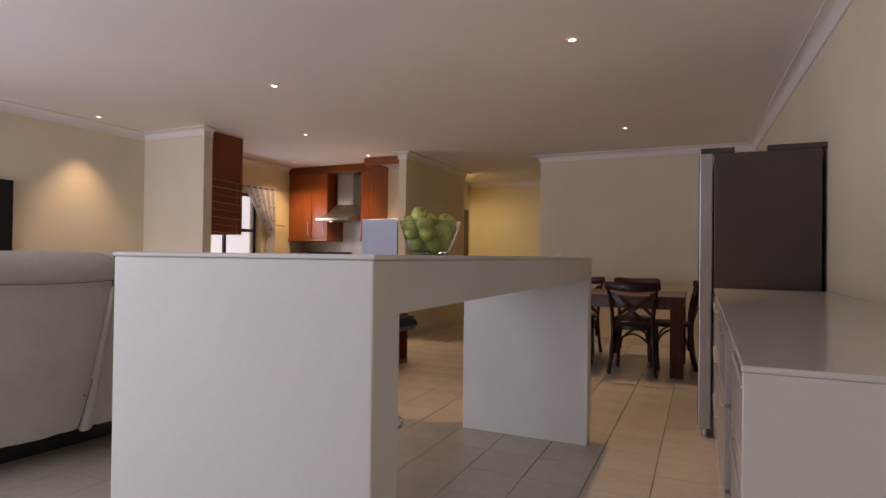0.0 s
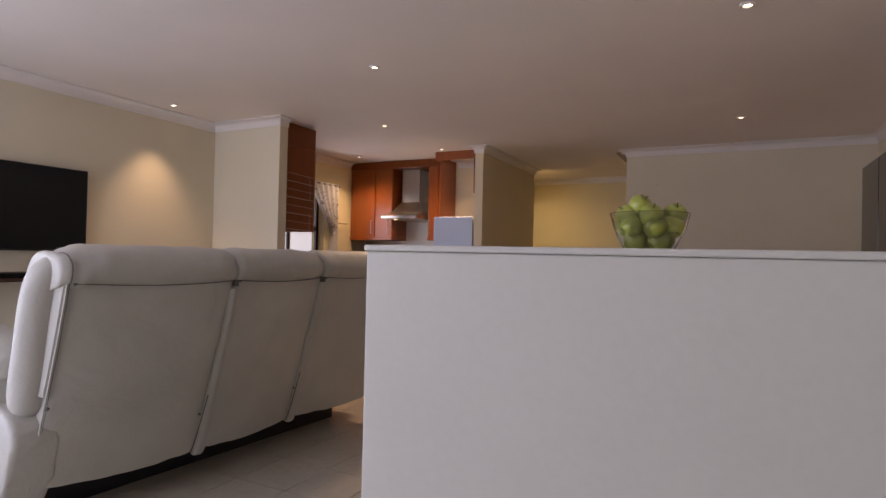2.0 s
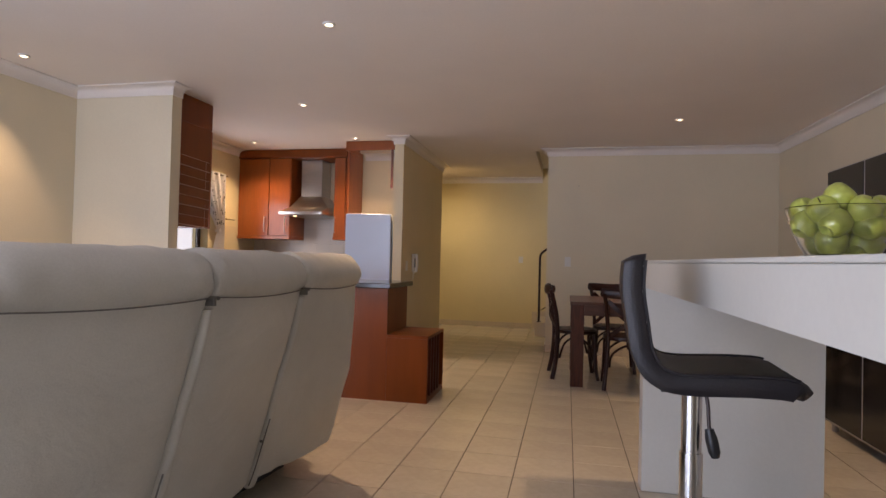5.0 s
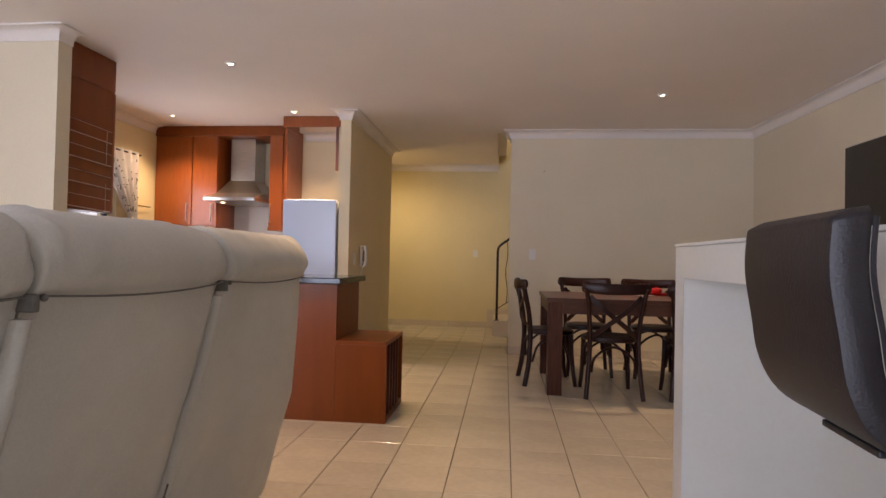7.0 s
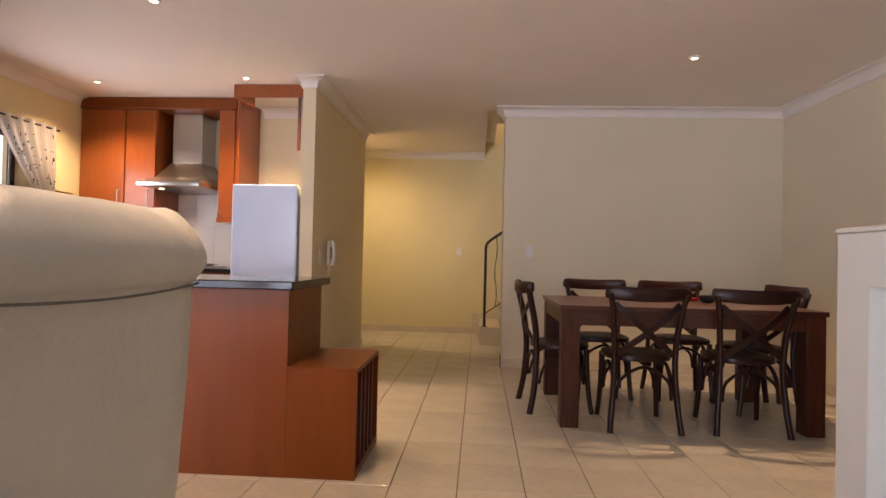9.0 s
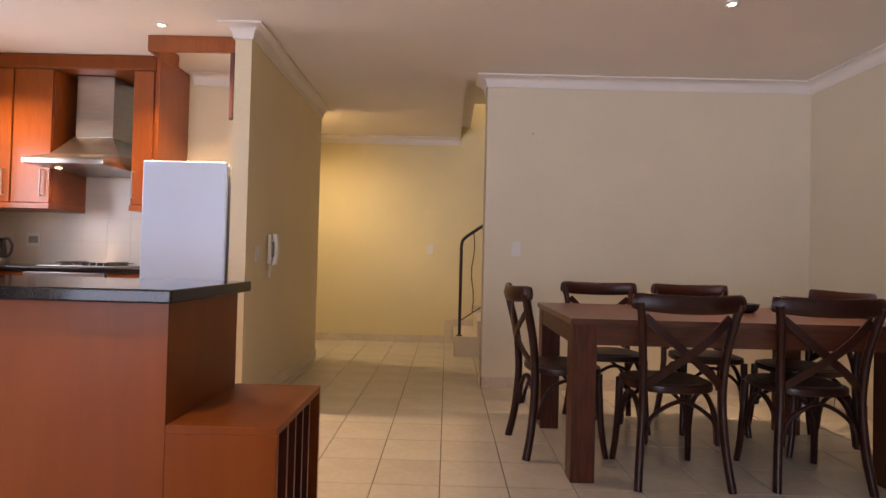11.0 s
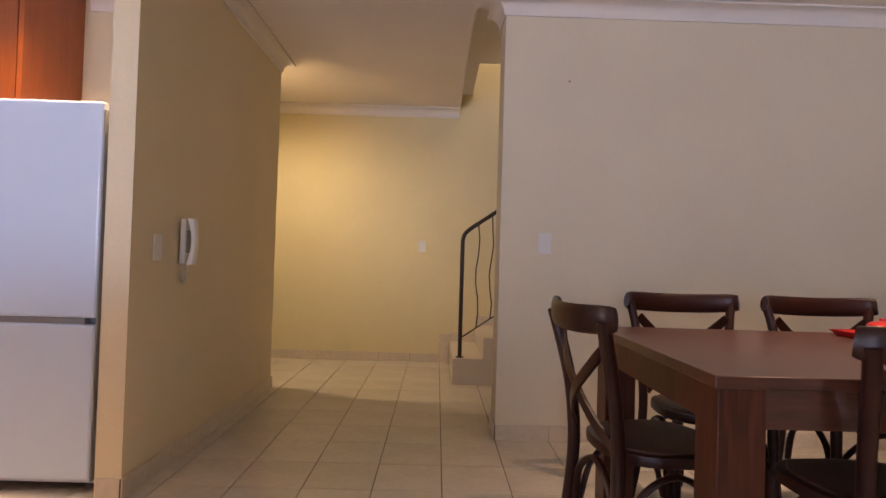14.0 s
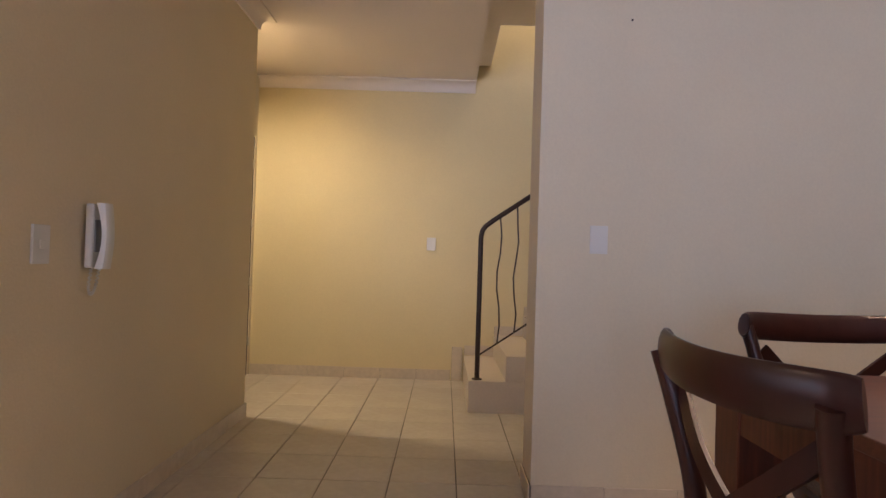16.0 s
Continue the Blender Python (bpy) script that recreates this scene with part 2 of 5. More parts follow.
def sweep(bm, pts, section, closed=False, up=Vector((0, 0, 1))):
    """Sweeps a section (list of (a, b), scaled by an optional third value per point) along pts."""
    pts = [Vector(p) for p in pts]
    rings, n = [], len(pts)
    for i, p in enumerate(pts):
        a, b = (pts[(i - 1) % n], pts[(i + 1) % n]) if closed else (pts[max(i - 1, 0)], pts[min(i + 1, n - 1)])
        d = (b - a).normalized()
        side = d.cross(up)
        side = side.normalized() if side.length > 1e-3 else Vector((1, 0, 0))
        v = side.cross(d)
        sec = section(i / (n - 1)) if callable(section) else section
        rings.append([bm.verts.new(p + side * s + v * t) for s, t in sec])
    m = len(rings[0])
    for i in range(n if closed else n - 1):
        r0, r1 = rings[i], rings[(i + 1) % n]
        for j in range(m):
            bm.faces.new((r0[j], r0[(j + 1) % m], r1[(j + 1) % m], r1[j]))
    if not closed:
        bm.faces.new(rings[0][::-1])
        bm.faces.new(rings[-1])


def ring(rx, ry=None, seg=10):
    ry = rx if ry is None else ry
    return [(rx * math.cos(2 * math.pi * k / seg), ry * math.sin(2 * math.pi * k / seg)) for k in range(seg)]


def rod(bm, p0, p1, r, seg=12):
    sweep(bm, [p0, p1], ring(r, seg=seg), up=Vector((0, 0, 1)) if abs(Vector(p1)[2] - Vector(p0)[2]) < 0.9 * (Vector(p1) - Vector(p0)).length else Vector((0, 1, 0)))


def lathe(bm, profile, centre, seg=32):
    """Turns (radius, z) points about an upright axis."""
    cx, cy, cz = centre
    rings = []
    for r, z in profile:
        rings.append([bm.verts.new((cx + max(r, 0.0005) * math.cos(2 * math.pi * k / seg), cy + max(r, 0.0005) * math.sin(2 * math.pi * k / seg), cz + z)) for k in range(seg)])
    for a, b in zip(rings, rings[1:]):
        for k in range(seg):
            bm.faces.new((a[k], a[(k + 1) % seg], b[(k + 1) % seg], b[k]))
    if profile[0][0] > 0 or profile[-1][0] > 0:
        bm.faces.new(rings[0][::-1])
        bm.faces.new(rings[-1])


def smoothline(pts, steps=6):
    """Catmull-Rom through pts."""
    pts = [Vector(p) for p in pts]
    out = []
    for i in range(len(pts) - 1):
        p0, p1, p2, p3 = pts[max(i - 1, 0)], pts[i], pts[i + 1], pts[min(i + 2, len(pts) - 1)]
        for k in range(steps):
            t = k / steps
            out.append(0.5 * ((2 * p1) + (p2 - p0) * t + (2 * p0 - 5 * p1 + 4 * p2 - p3) * t * t + (3 * p1 - p0 - 3 * p2 + p3) * t ** 3))
    out.append(pts[-1])
    return out


def structure(name, bm, mat, label="", smooth=None, category=""):
    return solid(name, bm, mat, label, category, kind="structure", smooth=smooth)


# ---- structure ----
T = 0.12
floor_slab = structure("floor", boxed(LEFT - 0.5, RIGHT + 3.2, BACK - 0.3, HALL_END + 0.2, -0.12, -0.006), M_GROUT, "beige ceramic tiled floor with dark grout")
structure("ceiling", boxed(LEFT - 0.4, RIGHT + 0.5, BACK - 0.3, DINE + T, CEIL, CEIL + 0.15), M_CEIL, "smooth off-white painted ceiling")
bm = bmesh.new()
box(bm, LEFT - 0.3, -2.17, DINE + T, HALL_END + 0.3, CEIL, CEIL + 0.15)
box(bm, -2.17, -2.17 + T, DINE + T, HALL_END, CEIL + 0.15, 4.9)
box(bm, -2.04, -0.9, DINE + 0.30, 10.05, 2.86, 3.02)
structure("ceiling", bm, M_CEIL, "off-white painted hall ceiling with stairwell edge")


def wall_x(name, x0, x1, y0, y1, holes=(), label="cream painted plaster wall", z1=CEIL, mat=None):
    """A wall standing along y, with openings (ya, yb, za, zb)."""
    bm = bmesh.new()
    y = y0
    for ya, yb, za, zb in sorted(holes):
        box(bm, x0, x1, y, ya, 0, z1)
        if za > 0:
            box(bm, x0, x1, ya, yb, 0, za)
        box(bm, x0, x1, ya, yb, zb, z1)
        y = yb
    box(bm, x0, x1, y, y1, 0, z1)
    return structure(name, bm, mat or M_WALL, label)


def wall_y(name, x0, x1, y0, y1, holes=(), label="cream painted plaster wall", z1=CEIL, mat=None):
    bm = bmesh.new()
    x = x0
    for xa, xb, za, zb in sorted(holes):
        box(bm, x, xa, y0, y1, 0, z1)
        if za > 0:
            box(bm, xa, xb, y0, y1, 0, za)
        box(bm, xa, xb, y0, y1, zb, z1)
        x = xb
    box(bm, x, x1, y0, y1, 0, z1)
    return structure(name, bm, mat or M_WALL, label)


WIN = (6.00, 7.12, 1.02, 2.05)                # kitchen window, along y and z
wall_x("wall_west", LEFT - 0.22, LEFT, BACK, 5.10, [(-1.08, 1.08, 0.0, 2.1)], "cream painted plaster living room wall")
# yellow hall paint here stands for the warm light on the kitchen wall
wall_x("wall_kitchen_west", LEFT - 0.38, KLEFT, 5.10, KITCHEN + T, [WIN], "cream kitchen wall with window, warm light put into its yellow", CEIL, M_WALL_HALL)


def east(y):
    """Inner face of the east wall, which is not quite square to the dining wall."""
    return RIGHT + 0.026 * (DINE - y)


bm = bmesh.new()
slab = [(east(BACK), BACK), (east(DINE + T), DINE + T), (RIGHT + 0.5, DINE + T), (RIGHT + 0.5, BACK)]
lowv, topv = [[bm.verts.new((x, y, z)) for x, y in slab] for z in (0, CEIL)]
bm.faces.new(lowv[::-1])
bm.faces.new(topv)
for k in range(4):
    bm.faces.new((lowv[k], lowv[(k + 1) % 4], topv[(k + 1) % 4], topv[k]))
structure("wall_east", bm, M_WALL, "cream painted plaster wall")
wall_y("wall_south", LEFT - 0.2, RIGHT + 0.5, BACK - 0.2, BACK, [(-5.85, -3.35, 0.1, 2.1)])
wall_y("wall_dining", -2.0, RIGHT, DINE, DINE + 0.25, (), "cream painted plaster dining wall")
wall_y("wall_kitchen_north", KLEFT, -3.74, KITCHEN, KITCHEN + T, (), "cream painted kitchen wall", CEIL, M_WALL_WARMLIT)
wall_x("wall_hall_west", -3.74, -3.63, 7.15, 9.255, (), "narrow cream plaster partition beside the hall", CEIL, M_WALL_WARMLIT)
wall_y("wall_hall_north", -5.5, 1.5, HALL_END, HALL_END + T, (), "pale yellow cream end wall of the hall", 4.9, M_WALL_HALL)
wall_x("wall_hall_side", -4.16, -4.035, KITCHEN + T, HALL_END, [(9.57, 10.485, 0.0, 2.02)], "cream plaster wall with dark door")
wall_y("wall_column", KLEFT, -5.03, 4.965, 5.085, (), "cream plaster wall stub beside the kitchen")
wall_y("wall_stair_side", -1.72, 1.5, DINE + 0.25, 9.44, (), "cream plaster wall beside the stairs", 4.9)
wall_x("wall_stair_east", 1.5, 1.6, DINE + T, HALL_END + T, (), "cream plaster stair wall", 4.9)
structure("ceiling", boxed(-2.2, 1.6, DINE + T, HALL_END + T, 4.9, 5.0), M_CEIL, "upper stairwell ceiling")


def cornice(name, pts, inside=1):
    """Coved cornice along a wall line at ceiling height; inside: the room lies on the line's left (1) or right (-1)."""
    bm = bmesh.new()
    s = 0.078
    prof = [(0, 0), (0, -s - 0.012), (0.012, -s - 0.012), (0.014, -s + 0.004)]
    prof += [(0.014 + (s - 0.018) * (1 - math.cos(a)), -s + 0.004 + (s - 0.016) * math.sin(a)) for a in [math.pi / 2 * k / 6 for k in range(1, 7)]]
    prof += [(s + 0.012, -0.012), (s + 0.012, 0)]
    pts = [Vector((x, y)) for x, y in pts]
    rows = []
    for i, p in enumerate(pts):
        d0 = (p - pts[i - 1]).normalized() if i else None
        d1 = (pts[i + 1] - p).normalized() if i < len(pts) - 1 else None
        n0 = Vector((-d0.y, d0.x)) if d0 else None
        n1 = Vector((-d1.y, d1.x)) if d1 else None
        nn = n0 if n1 is None else n1 if n0 is None else (n0 + n1) / (1 + n0.dot(n1))
        rows.append([bm.verts.new((p.x + nn.x * a * inside, p.y + nn.y * a * inside, CEIL - 0.0015 + z)) for a, z in prof])
    m = len(prof)
    for a, b in zip(rows, rows[1:]):
        for j in range(m):
            bm.faces.new((a[j], a[(j + 1) % m], b[(j + 1) % m], b[j]))
    bm.faces.new(rows[0])
    bm.faces.new(rows[-1][::-1])
    structure(name, bm, M_CORNICE, "white coved plaster cornice", smooth=35)


cornice("trim", [(-5.03, 5.08), (-5.03, 4.965), (LEFT, 4.965), (LEFT, BACK), (east(BACK), BACK), (east(DINE), DINE), (-2.0, DINE), (-2.0, DINE + 0.25)])
cornice("trim", [(-4.03, HALL_END), (-2.175, HALL_END)], -1)
cornice("trim", [(-3.74, 7.75), (-3.74, 7.15), (-3.63, 7.15), (-3.63, 9.255), (-3.74, 9.255)], -1)
cornice("trim", [(KLEFT, 5.09), (KLEFT, 7.76)], -1)
cornice("trim", [(-4.49, KITCHEN), (-3.73, KITCHEN)], -1)

# stairs rise along +x behind the dining wall
stairs = structure("stairs", boxed(-2.19, 1.4, 9.53, HALL_END - 0.012, 0, 0.2), M_STAIR, "pale tiled staircase rising behind the dining wall")
for i in range(9):
    x0, z1 = -2.21 + 0.25 * i, 0.215 + 0.172 * i
    part("step", boxed(x0, 1.45, 9.51, HALL_END - 0.003 - 0.001 * i, z1 - (0.215 if i == 0 else 0.1715), z1, bevel=0.004), M_STAIR, stairs)


def downlight(x, y):
    d = thing("downlight", (x, y, CEIL - 0.012), "small lit halogen downlight with white rim in the ceiling", "downlight", "ceiling downlights")
    bm = bmesh.new()
    lathe(bm, [(0.023, 0.012), (0.023, 0.004), (0.027, 0.0), (0.038, 0.002), (0.040, 0.012)], (x, y, CEIL - 0.012), 24)
    bmesh.ops.delete(bm, geom=[f for f in bm.faces if len(f.verts) > 4], context="FACES_ONLY")
    part("rim", bm, M_CORNICE, d, smooth=40)
    bm = bmesh.new()
    lathe(bm, [(0.0, 0.0), (0.014, 0.001), (0.0225, 0.006), (0.0225, 0.011)], (x, y, CEIL - 0.009), 20)
    part("bulb", bm, M_BULB, d, "glowing halogen bulb", smooth=60)


for lx, ly in LIGHTS:
    downlight(lx, ly)


# ---- white breakfast island and what stands by it ----
IX0, IX1, IY0, IY1, IZ = -1.371, -0.550, 1.28, 3.876, 1.142
island = thing("breakfast_island", ((IX0 + IX1) / 2, (IY0 + IY1) / 2, 0), "thick white painted breakfast island on two slab legs", "breakfast bar")
bm = bmesh.new()
outline = [(IY0, 0), (IY0 + 0.11, 0), (IY0 + 0.11, IZ - 0.13), (IY1 - 0.11, IZ - 0.13), (IY1 - 0.11, 0), (IY1, 0), (IY1, IZ - 0.012), (IY0, IZ - 0.012)]
va, vb = [[bm.verts.new((x, y, z)) for y, z in outline] for x in (IX0 + 0.004, IX1 - 0.004)]
for k in range(8):
    bm.faces.new((va[k], va[(k + 1) % 8], vb[(k + 1) % 8], vb[k]))
bm.faces.new(va)
bm.faces.new(vb[::-1])
bmesh.ops.bevel(bm, geom=bm.edges[:], offset=0.004, segments=2, affect="EDGES", profile=0.5)
part("body", bm, M_ISLAND, island, "white slab body on two broad legs")
part("top_sheet", boxed(IX0, IX1, IY0 - 0.004, IY1 + 0.004, IZ - 0.0115, IZ, bevel=0.003), M_ISLAND, island, "thin white top sheet")


def apple_mesh():
    bm = bmesh.new()
    prof = [(0.0, 0.012), (0.010, 0.004), (0.020, 0.0), (0.031, 0.010), (0.037, 0.026), (0.0385, 0.040), (0.034, 0.055), (0.024, 0.065), (0.014, 0.067), (0.006, 0.062), (0.0, 0.056)]
    lathe(bm, [(r, z - 0.033) for r, z in prof], (0, 0, 0), 18)
    return bm


APPLE = finish("apple_flesh", apple_mesh(), M_APPLE, 60)
bm = bmesh.new()
sweep(bm, [(0, 0, 0.02), (0.001, 0, 0.034), (0.004, 0.001, 0.044)], ring(0.0016, seg=6), up=Vector((0, 1, 0)))
STEM = finish("stem", bm, M_STEM)
BX, BY = -1.017, 2.51
bm = bmesh.new()
outer = [(0.0, 0.0), (0.070, 0.0), (0.083, 0.010), (0.104, 0.050), (0.122, 0.098), (0.134, 0.138), (0.136, 0.146)]
inner = [(0.132, 0.145), (0.129, 0.136), (0.116, 0.098), (0.098, 0.052), (0.077, 0.020), (0.0, 0.014)]
lathe(bm, outer + inner, (BX, BY, IZ + 0.001), 48)
solid("glass_bowl", bm, M_GLASS, "clear round glass bowl filled with green apples on the island", "bowl", smooth=50)
rng = random.Random(4)
spots = []
for layer, (z, r, n) in enumerate(((0.048, 0.0, 1), (0.052, 0.058, 4), (0.098, 0.086, 7), (0.100, 0.005, 1), (0.138, 0.088, 6), (0.145, 0.004, 1), (0.172, 0.055, 1))):
    for k in range(n):
        a = 2 * math.pi * k / n + layer * 0.7 + rng.uniform(-0.1, 0.1)
        spots.append((BX + r * math.cos(a), BY + r * math.sin(a), IZ + z + rng.uniform(-0.004, 0.004)))
for p in spots:
    e = thing("apple", p, "shiny green apple heaped in the glass bowl", "apple", "apples in the bowl")
    e.rotation_euler = (rng.uniform(-0.8, 0.8), rng.uniform(-0.8, 0.8), rng.uniform(0, 6))
    for nm, me in (("flesh", APPLE), ("stem", STEM)):
        o = new(nm, me)
        o.parent = e


def bar_stool(x, y, turn):
    """Padded black seat and back in one curve on a chrome gas pole; built facing +x at the origin."""
    st = thing("bar_stool", (0, 0, 0), "black quilted leatherette bar stool on a chrome gas pole", "bar stool", "bar stools")
    line = smoothline([(0.225, 0, 0.785), (0.19, 0, 0.812), (0.10, 0, 0.816), (-0.06, 0, 0.808), (-0.12, 0, 0.822), (-0.148, 0, 0.87), (-0.160, 0, 0.95), (-0.172, 0, 1.04), (-0.170, 0, 1.115), (-0.166, 0, 1.15)], 6)
    bm = bmesh.new()
    line = [Vector((p.x + 0.03, p.y, p.z + 0.035 - 0.034 * max(0.0, min(1.0, (p.z - 0.85) / 0.3)))) for p in line]
    n = len(line)
    rows = []
    for i, p in enumerate(line):
        a, b = line[max(i - 1, 0)], line[min(i + 1, n - 1)]
        d = (b - a).normalized()
        nv = Vector((-abs(d.z), 0, -abs(d.x)))           # towards the back and underside
        u = i / (n - 1)
        half = 0.180 - 0.018 * max(0, 1 - u * 12) - 0.02 * max(0, (u - 0.94) / 0.06)
        thick = 0.056 * (1 - 0.35 * max(0, 1 - u * 10) - 0.4 * max(0, (u - 0.95) / 0.05))
        groove = -0.006 * (1 if (i % 6) == 0 and 6 <= i < n - 6 else 0)
        ring_pts = []
        for v, t in ((-1, 0.35), (-0.97, 0.08), (-0.9, 0.0), (-0.45, 0), (0, 0), (0.45, 0), (0.9, 0.0), (0.97, 0.08), (1, 0.35), (1, 0.7), (0.96, 0.95), (0.88, 1), (0, 1), (-0.88, 1), (-0.96, 0.95), (-1, 0.7)):
            off = nv * (t * thick - (groove if t < 0.05 else 0))
            ring_pts.append(bm.verts.new(p + Vector((0, v * half, 0)) + off))
        rows.append(ring_pts)
    m = len(rows[0])
    for a, b in zip(rows, rows[1:]):
        for j in range(m):
            bm.faces.new((a[j], a[(j + 1) % m], b[(j + 1) % m], b[j]))
    bm.faces.new(rows[0])
    bm.faces.new(rows[-1][::-1])
    part("seat", bm, M_BLACK, st, "quilted black seat and backrest in one shell", smooth=50)
    for sgn in (-1, 1):
        bm = bmesh.new()
        sweep(bm, [Vector((p.x, sgn * 0.176, p.z)) for p in line[6:-4]], ring(0.004, seg=6), up=Vector((0, 1, 0)))
        part("piping", bm, M_BLACK, st)
    bm = bmesh.new()
    rod(bm, (0, 0, 0.03), (0, 0, 0.60), 0.031, 24)
    part("pole", bm, M_CHROME, st, "chrome outer pole", smooth=40)
    bm = bmesh.new()
    rod(bm, (0, 0, 0.60), (0, 0, 0.783), 0.027, 24)
    part("gas_lift", bm, M_CHROME, st, smooth=40)
    part("seat_plate", boxed(-0.09, 0.09, -0.09, 0.09, 0.777, 0.789, bevel=0.003), M_BLACKPL, st)
    bm = bmesh.new()
    sweep(bm, smoothline([(0.01, -0.01, 0.77), (0.034, -0.025, 0.76), (0.040, -0.03, 0.69), (0.042, -0.032, 0.665)], 5), ring(0.005, seg=8), up=Vector((0, 1, 0)))
    part("lever", bm, M_IRON, st, smooth=40)
    bm = bmesh.new()
    sweep(bm, [(0.041, -0.031, 0.675), (0.046, -0.034, 0.65), (0.054, -0.037, 0.615), (0.057, -0.038, 0.60)],
          lambda u: ring(0.007 + 0.010 * math.sin(math.pi * (0.15 + 0.75 * u)), seg=10), up=Vector((0, 1, 0)))
    part("lever_handle", bm, M_BLACKPL, st, "black plastic lever knob", smooth=50)
    bm = bmesh.new()
    lathe(bm, [(0.205, 0.0), (0.205, 0.006), (0.15, 0.016), (0.06, 0.034), (0.035, 0.045), (0.0, 0.045)], (0, 0, 0), 40)
    part("base", bm, M_CHROME, st, "round chrome base plate", smooth=30)
    bm = bmesh.new()
    pts = [(0.05 + 0.20 * math.cos(a), 0.17 * math.sin(a), 0.375) for a in [math.radians(-150 + 300 * k / 24) for k in range(25)]]
    sweep(bm, [(0.0, -0.02, 0.385)] + pts + [(0.0, 0.02, 0.385)], ring(0.009, seg=10))
    part("footrest", bm, M_CHROME, st, "bent chrome footrest ring", smooth=50)
    st.location, st.rotation_euler = (x, y, 0), (0, 0, radians(turn))
    return st


bar_stool(-1.395, 2.49, -4)

# ---- dark side-by-side fridge and gloss counter along the east wall ----
FX, FY0, FY1, FZ = 0.055, 4.26, 5.30, 1.825
fr = thing("double_fridge", (0.37, (FY0 + FY1) / 2, 0), "dark brown-grey double-door fridge with black glass doors", "fridge")
part("body", boxed(FX + 0.085, RIGHT + 0.07, FY0, FY1, 0.03, FZ - 0.015, bevel=0.004), M_FRIDGE, fr, "dark matt fridge body")
for ya, yb in ((FY0 + 0.002, (FY0 + FY1) / 2 - 0.003), ((FY0 + FY1) / 2 + 0.003, FY1 - 0.002)):
    door = part("door", boxed(FX, FX + 0.075, ya, yb, 0.06, FZ - 0.012, bevel=0.006), M_FREDGE, fr, "silver-edged fridge door")
    part("door_panel", boxed(FX - 0.004, FX + 0.0005, ya + 0.012, yb - 0.004, 0.075, FZ - 0.02, bevel=0.001), M_FRDOOR, door, "glossy black door front")
for ya, yb, xa, xb in ((FY0 + 0.01, FY0 + 0.07, FX + 0.005, FX + 0.2), (FY0 + 0.01, FY0 + 0.10, FX + 0.38, FX + 0.69)):
    part("hinge_cover", boxed(xa, xb, ya, yb, FZ - 0.014, FZ + 0.022, bevel=0.004), M_FRIDGE, fr, "dark hinge cover")
for xa in (FX + 0.04, 0.6):
    for ya in (FY0 + 0.06, FY1 - 0.06):
        bm = bmesh.new()
        rod(bm, (xa, ya, 0), (xa, ya, 0.06), 0.022, 12)
        part("foot", bm, M_FREDGE, fr)

CX0, CY0, CY1, CZ = 0.145, 1.365, 4.22, 0.957
ct = thing("gloss_counter", (0.43, (CY0 + CY1) / 2, 0), "gloss white counter unit with drawers against the wall", "kitchen counter")
part("top", boxed(CX0 - 0.006, RIGHT + 0.12, CY0, CY1, CZ - 0.012, CZ, bevel=0.004), M_GLOSS, ct, "glossy cream-white worktop")
part("body", boxed(CX0 + 0.022, RIGHT + 0.115, CY0 + 0.02, CY1 - 0.004, 0.0, CZ - 0.0125), M_GLOSS, ct)
part("end_panel", boxed(CX0 - 0.004, RIGHT + 0.118, CY0 + 0.001, CY0 + 0.018, 0.0, CZ - 0.0122, bevel=0.002), M_GLOSS, ct)
for ya in (1.405, 2.345, 3.285):
    for za, zb in ((0.66, 0.905), (0.38, 0.65), (0.09, 0.37)):
        back = 0.018 if ya < 1.5 else 0.0
        dr = part("drawer", boxed(CX0 + back, CX0 + back + 0.02, ya + 0.004, ya + 0.93, za + 0.004, zb, bevel=0.003), M_GLOSS, ct, "gloss white drawer front")
        bm = bmesh.new()
        sweep(bm, [(CX0 + back, ya + 0.20, zb - 0.035), (CX0 + back - 0.008, ya + 0.21, zb - 0.035), (CX0 + back - 0.008, ya + 0.72, zb - 0.035), (CX0 + back, ya + 0.73, zb - 0.035)], ring(0.004, seg=8))
        part("handle", bm, M_GLOSS, dr, "slim white drawer handle")


# ---- white leather recliner sofa, seen from behind ----
SY = [1.66, 2.325, 2.96, 3.58]
SX = -2.80
sofa = thing("recliner_sofa", (-3.3, 2.65, 0), "off-white leather three-seat recliner sofa with stuffed headrests", "sofa")


def loft(bm, rows, cap=True, loop=True):
    vs = [[bm.verts.new(p) for p in r] for r in rows]
    m = len(vs[0])
    for a, b in zip(vs, vs[1:]):
        for j in range(m if loop else m - 1):
            bm.faces.new((a[j], a[(j + 1) % m], b[(j + 1) % m], b[j]))
    if cap:
        bm.faces.new(vs[0])
        bm.faces.new(vs[-1][::-1])


BACK_LINE = smoothline([(-0.226, 0, 0.175), (-0.205, 0, 0.24), (-0.165, 0, 0.40), (-0.11, 0, 0.60), (-0.055, 0, 0.80), (-0.012, 0, 0.985)], 4)
HEAD = [(-0.012, 0.986), (0.010, 1.00), (0.024, 1.03), (0.024, 1.062), (0.008, 1.098), (-0.022, 1.128), (-0.065, 1.145), (-0.12, 1.150), (-0.175, 1.142),
        (-0.225, 1.118), (-0.262, 1.075), (-0.275, 1.02), (-0.262, 0.97), (-0.20, 0.95), (-0.10, 0.955)]


HEAD = [(p.x, p.z - 0.011 * max(0.0, min(1.0, (p.z - 1.0) / 0.1))) for p in smoothline([(x, 0, z) for x, z in HEAD + HEAD[:1]], 2)[:-1]]


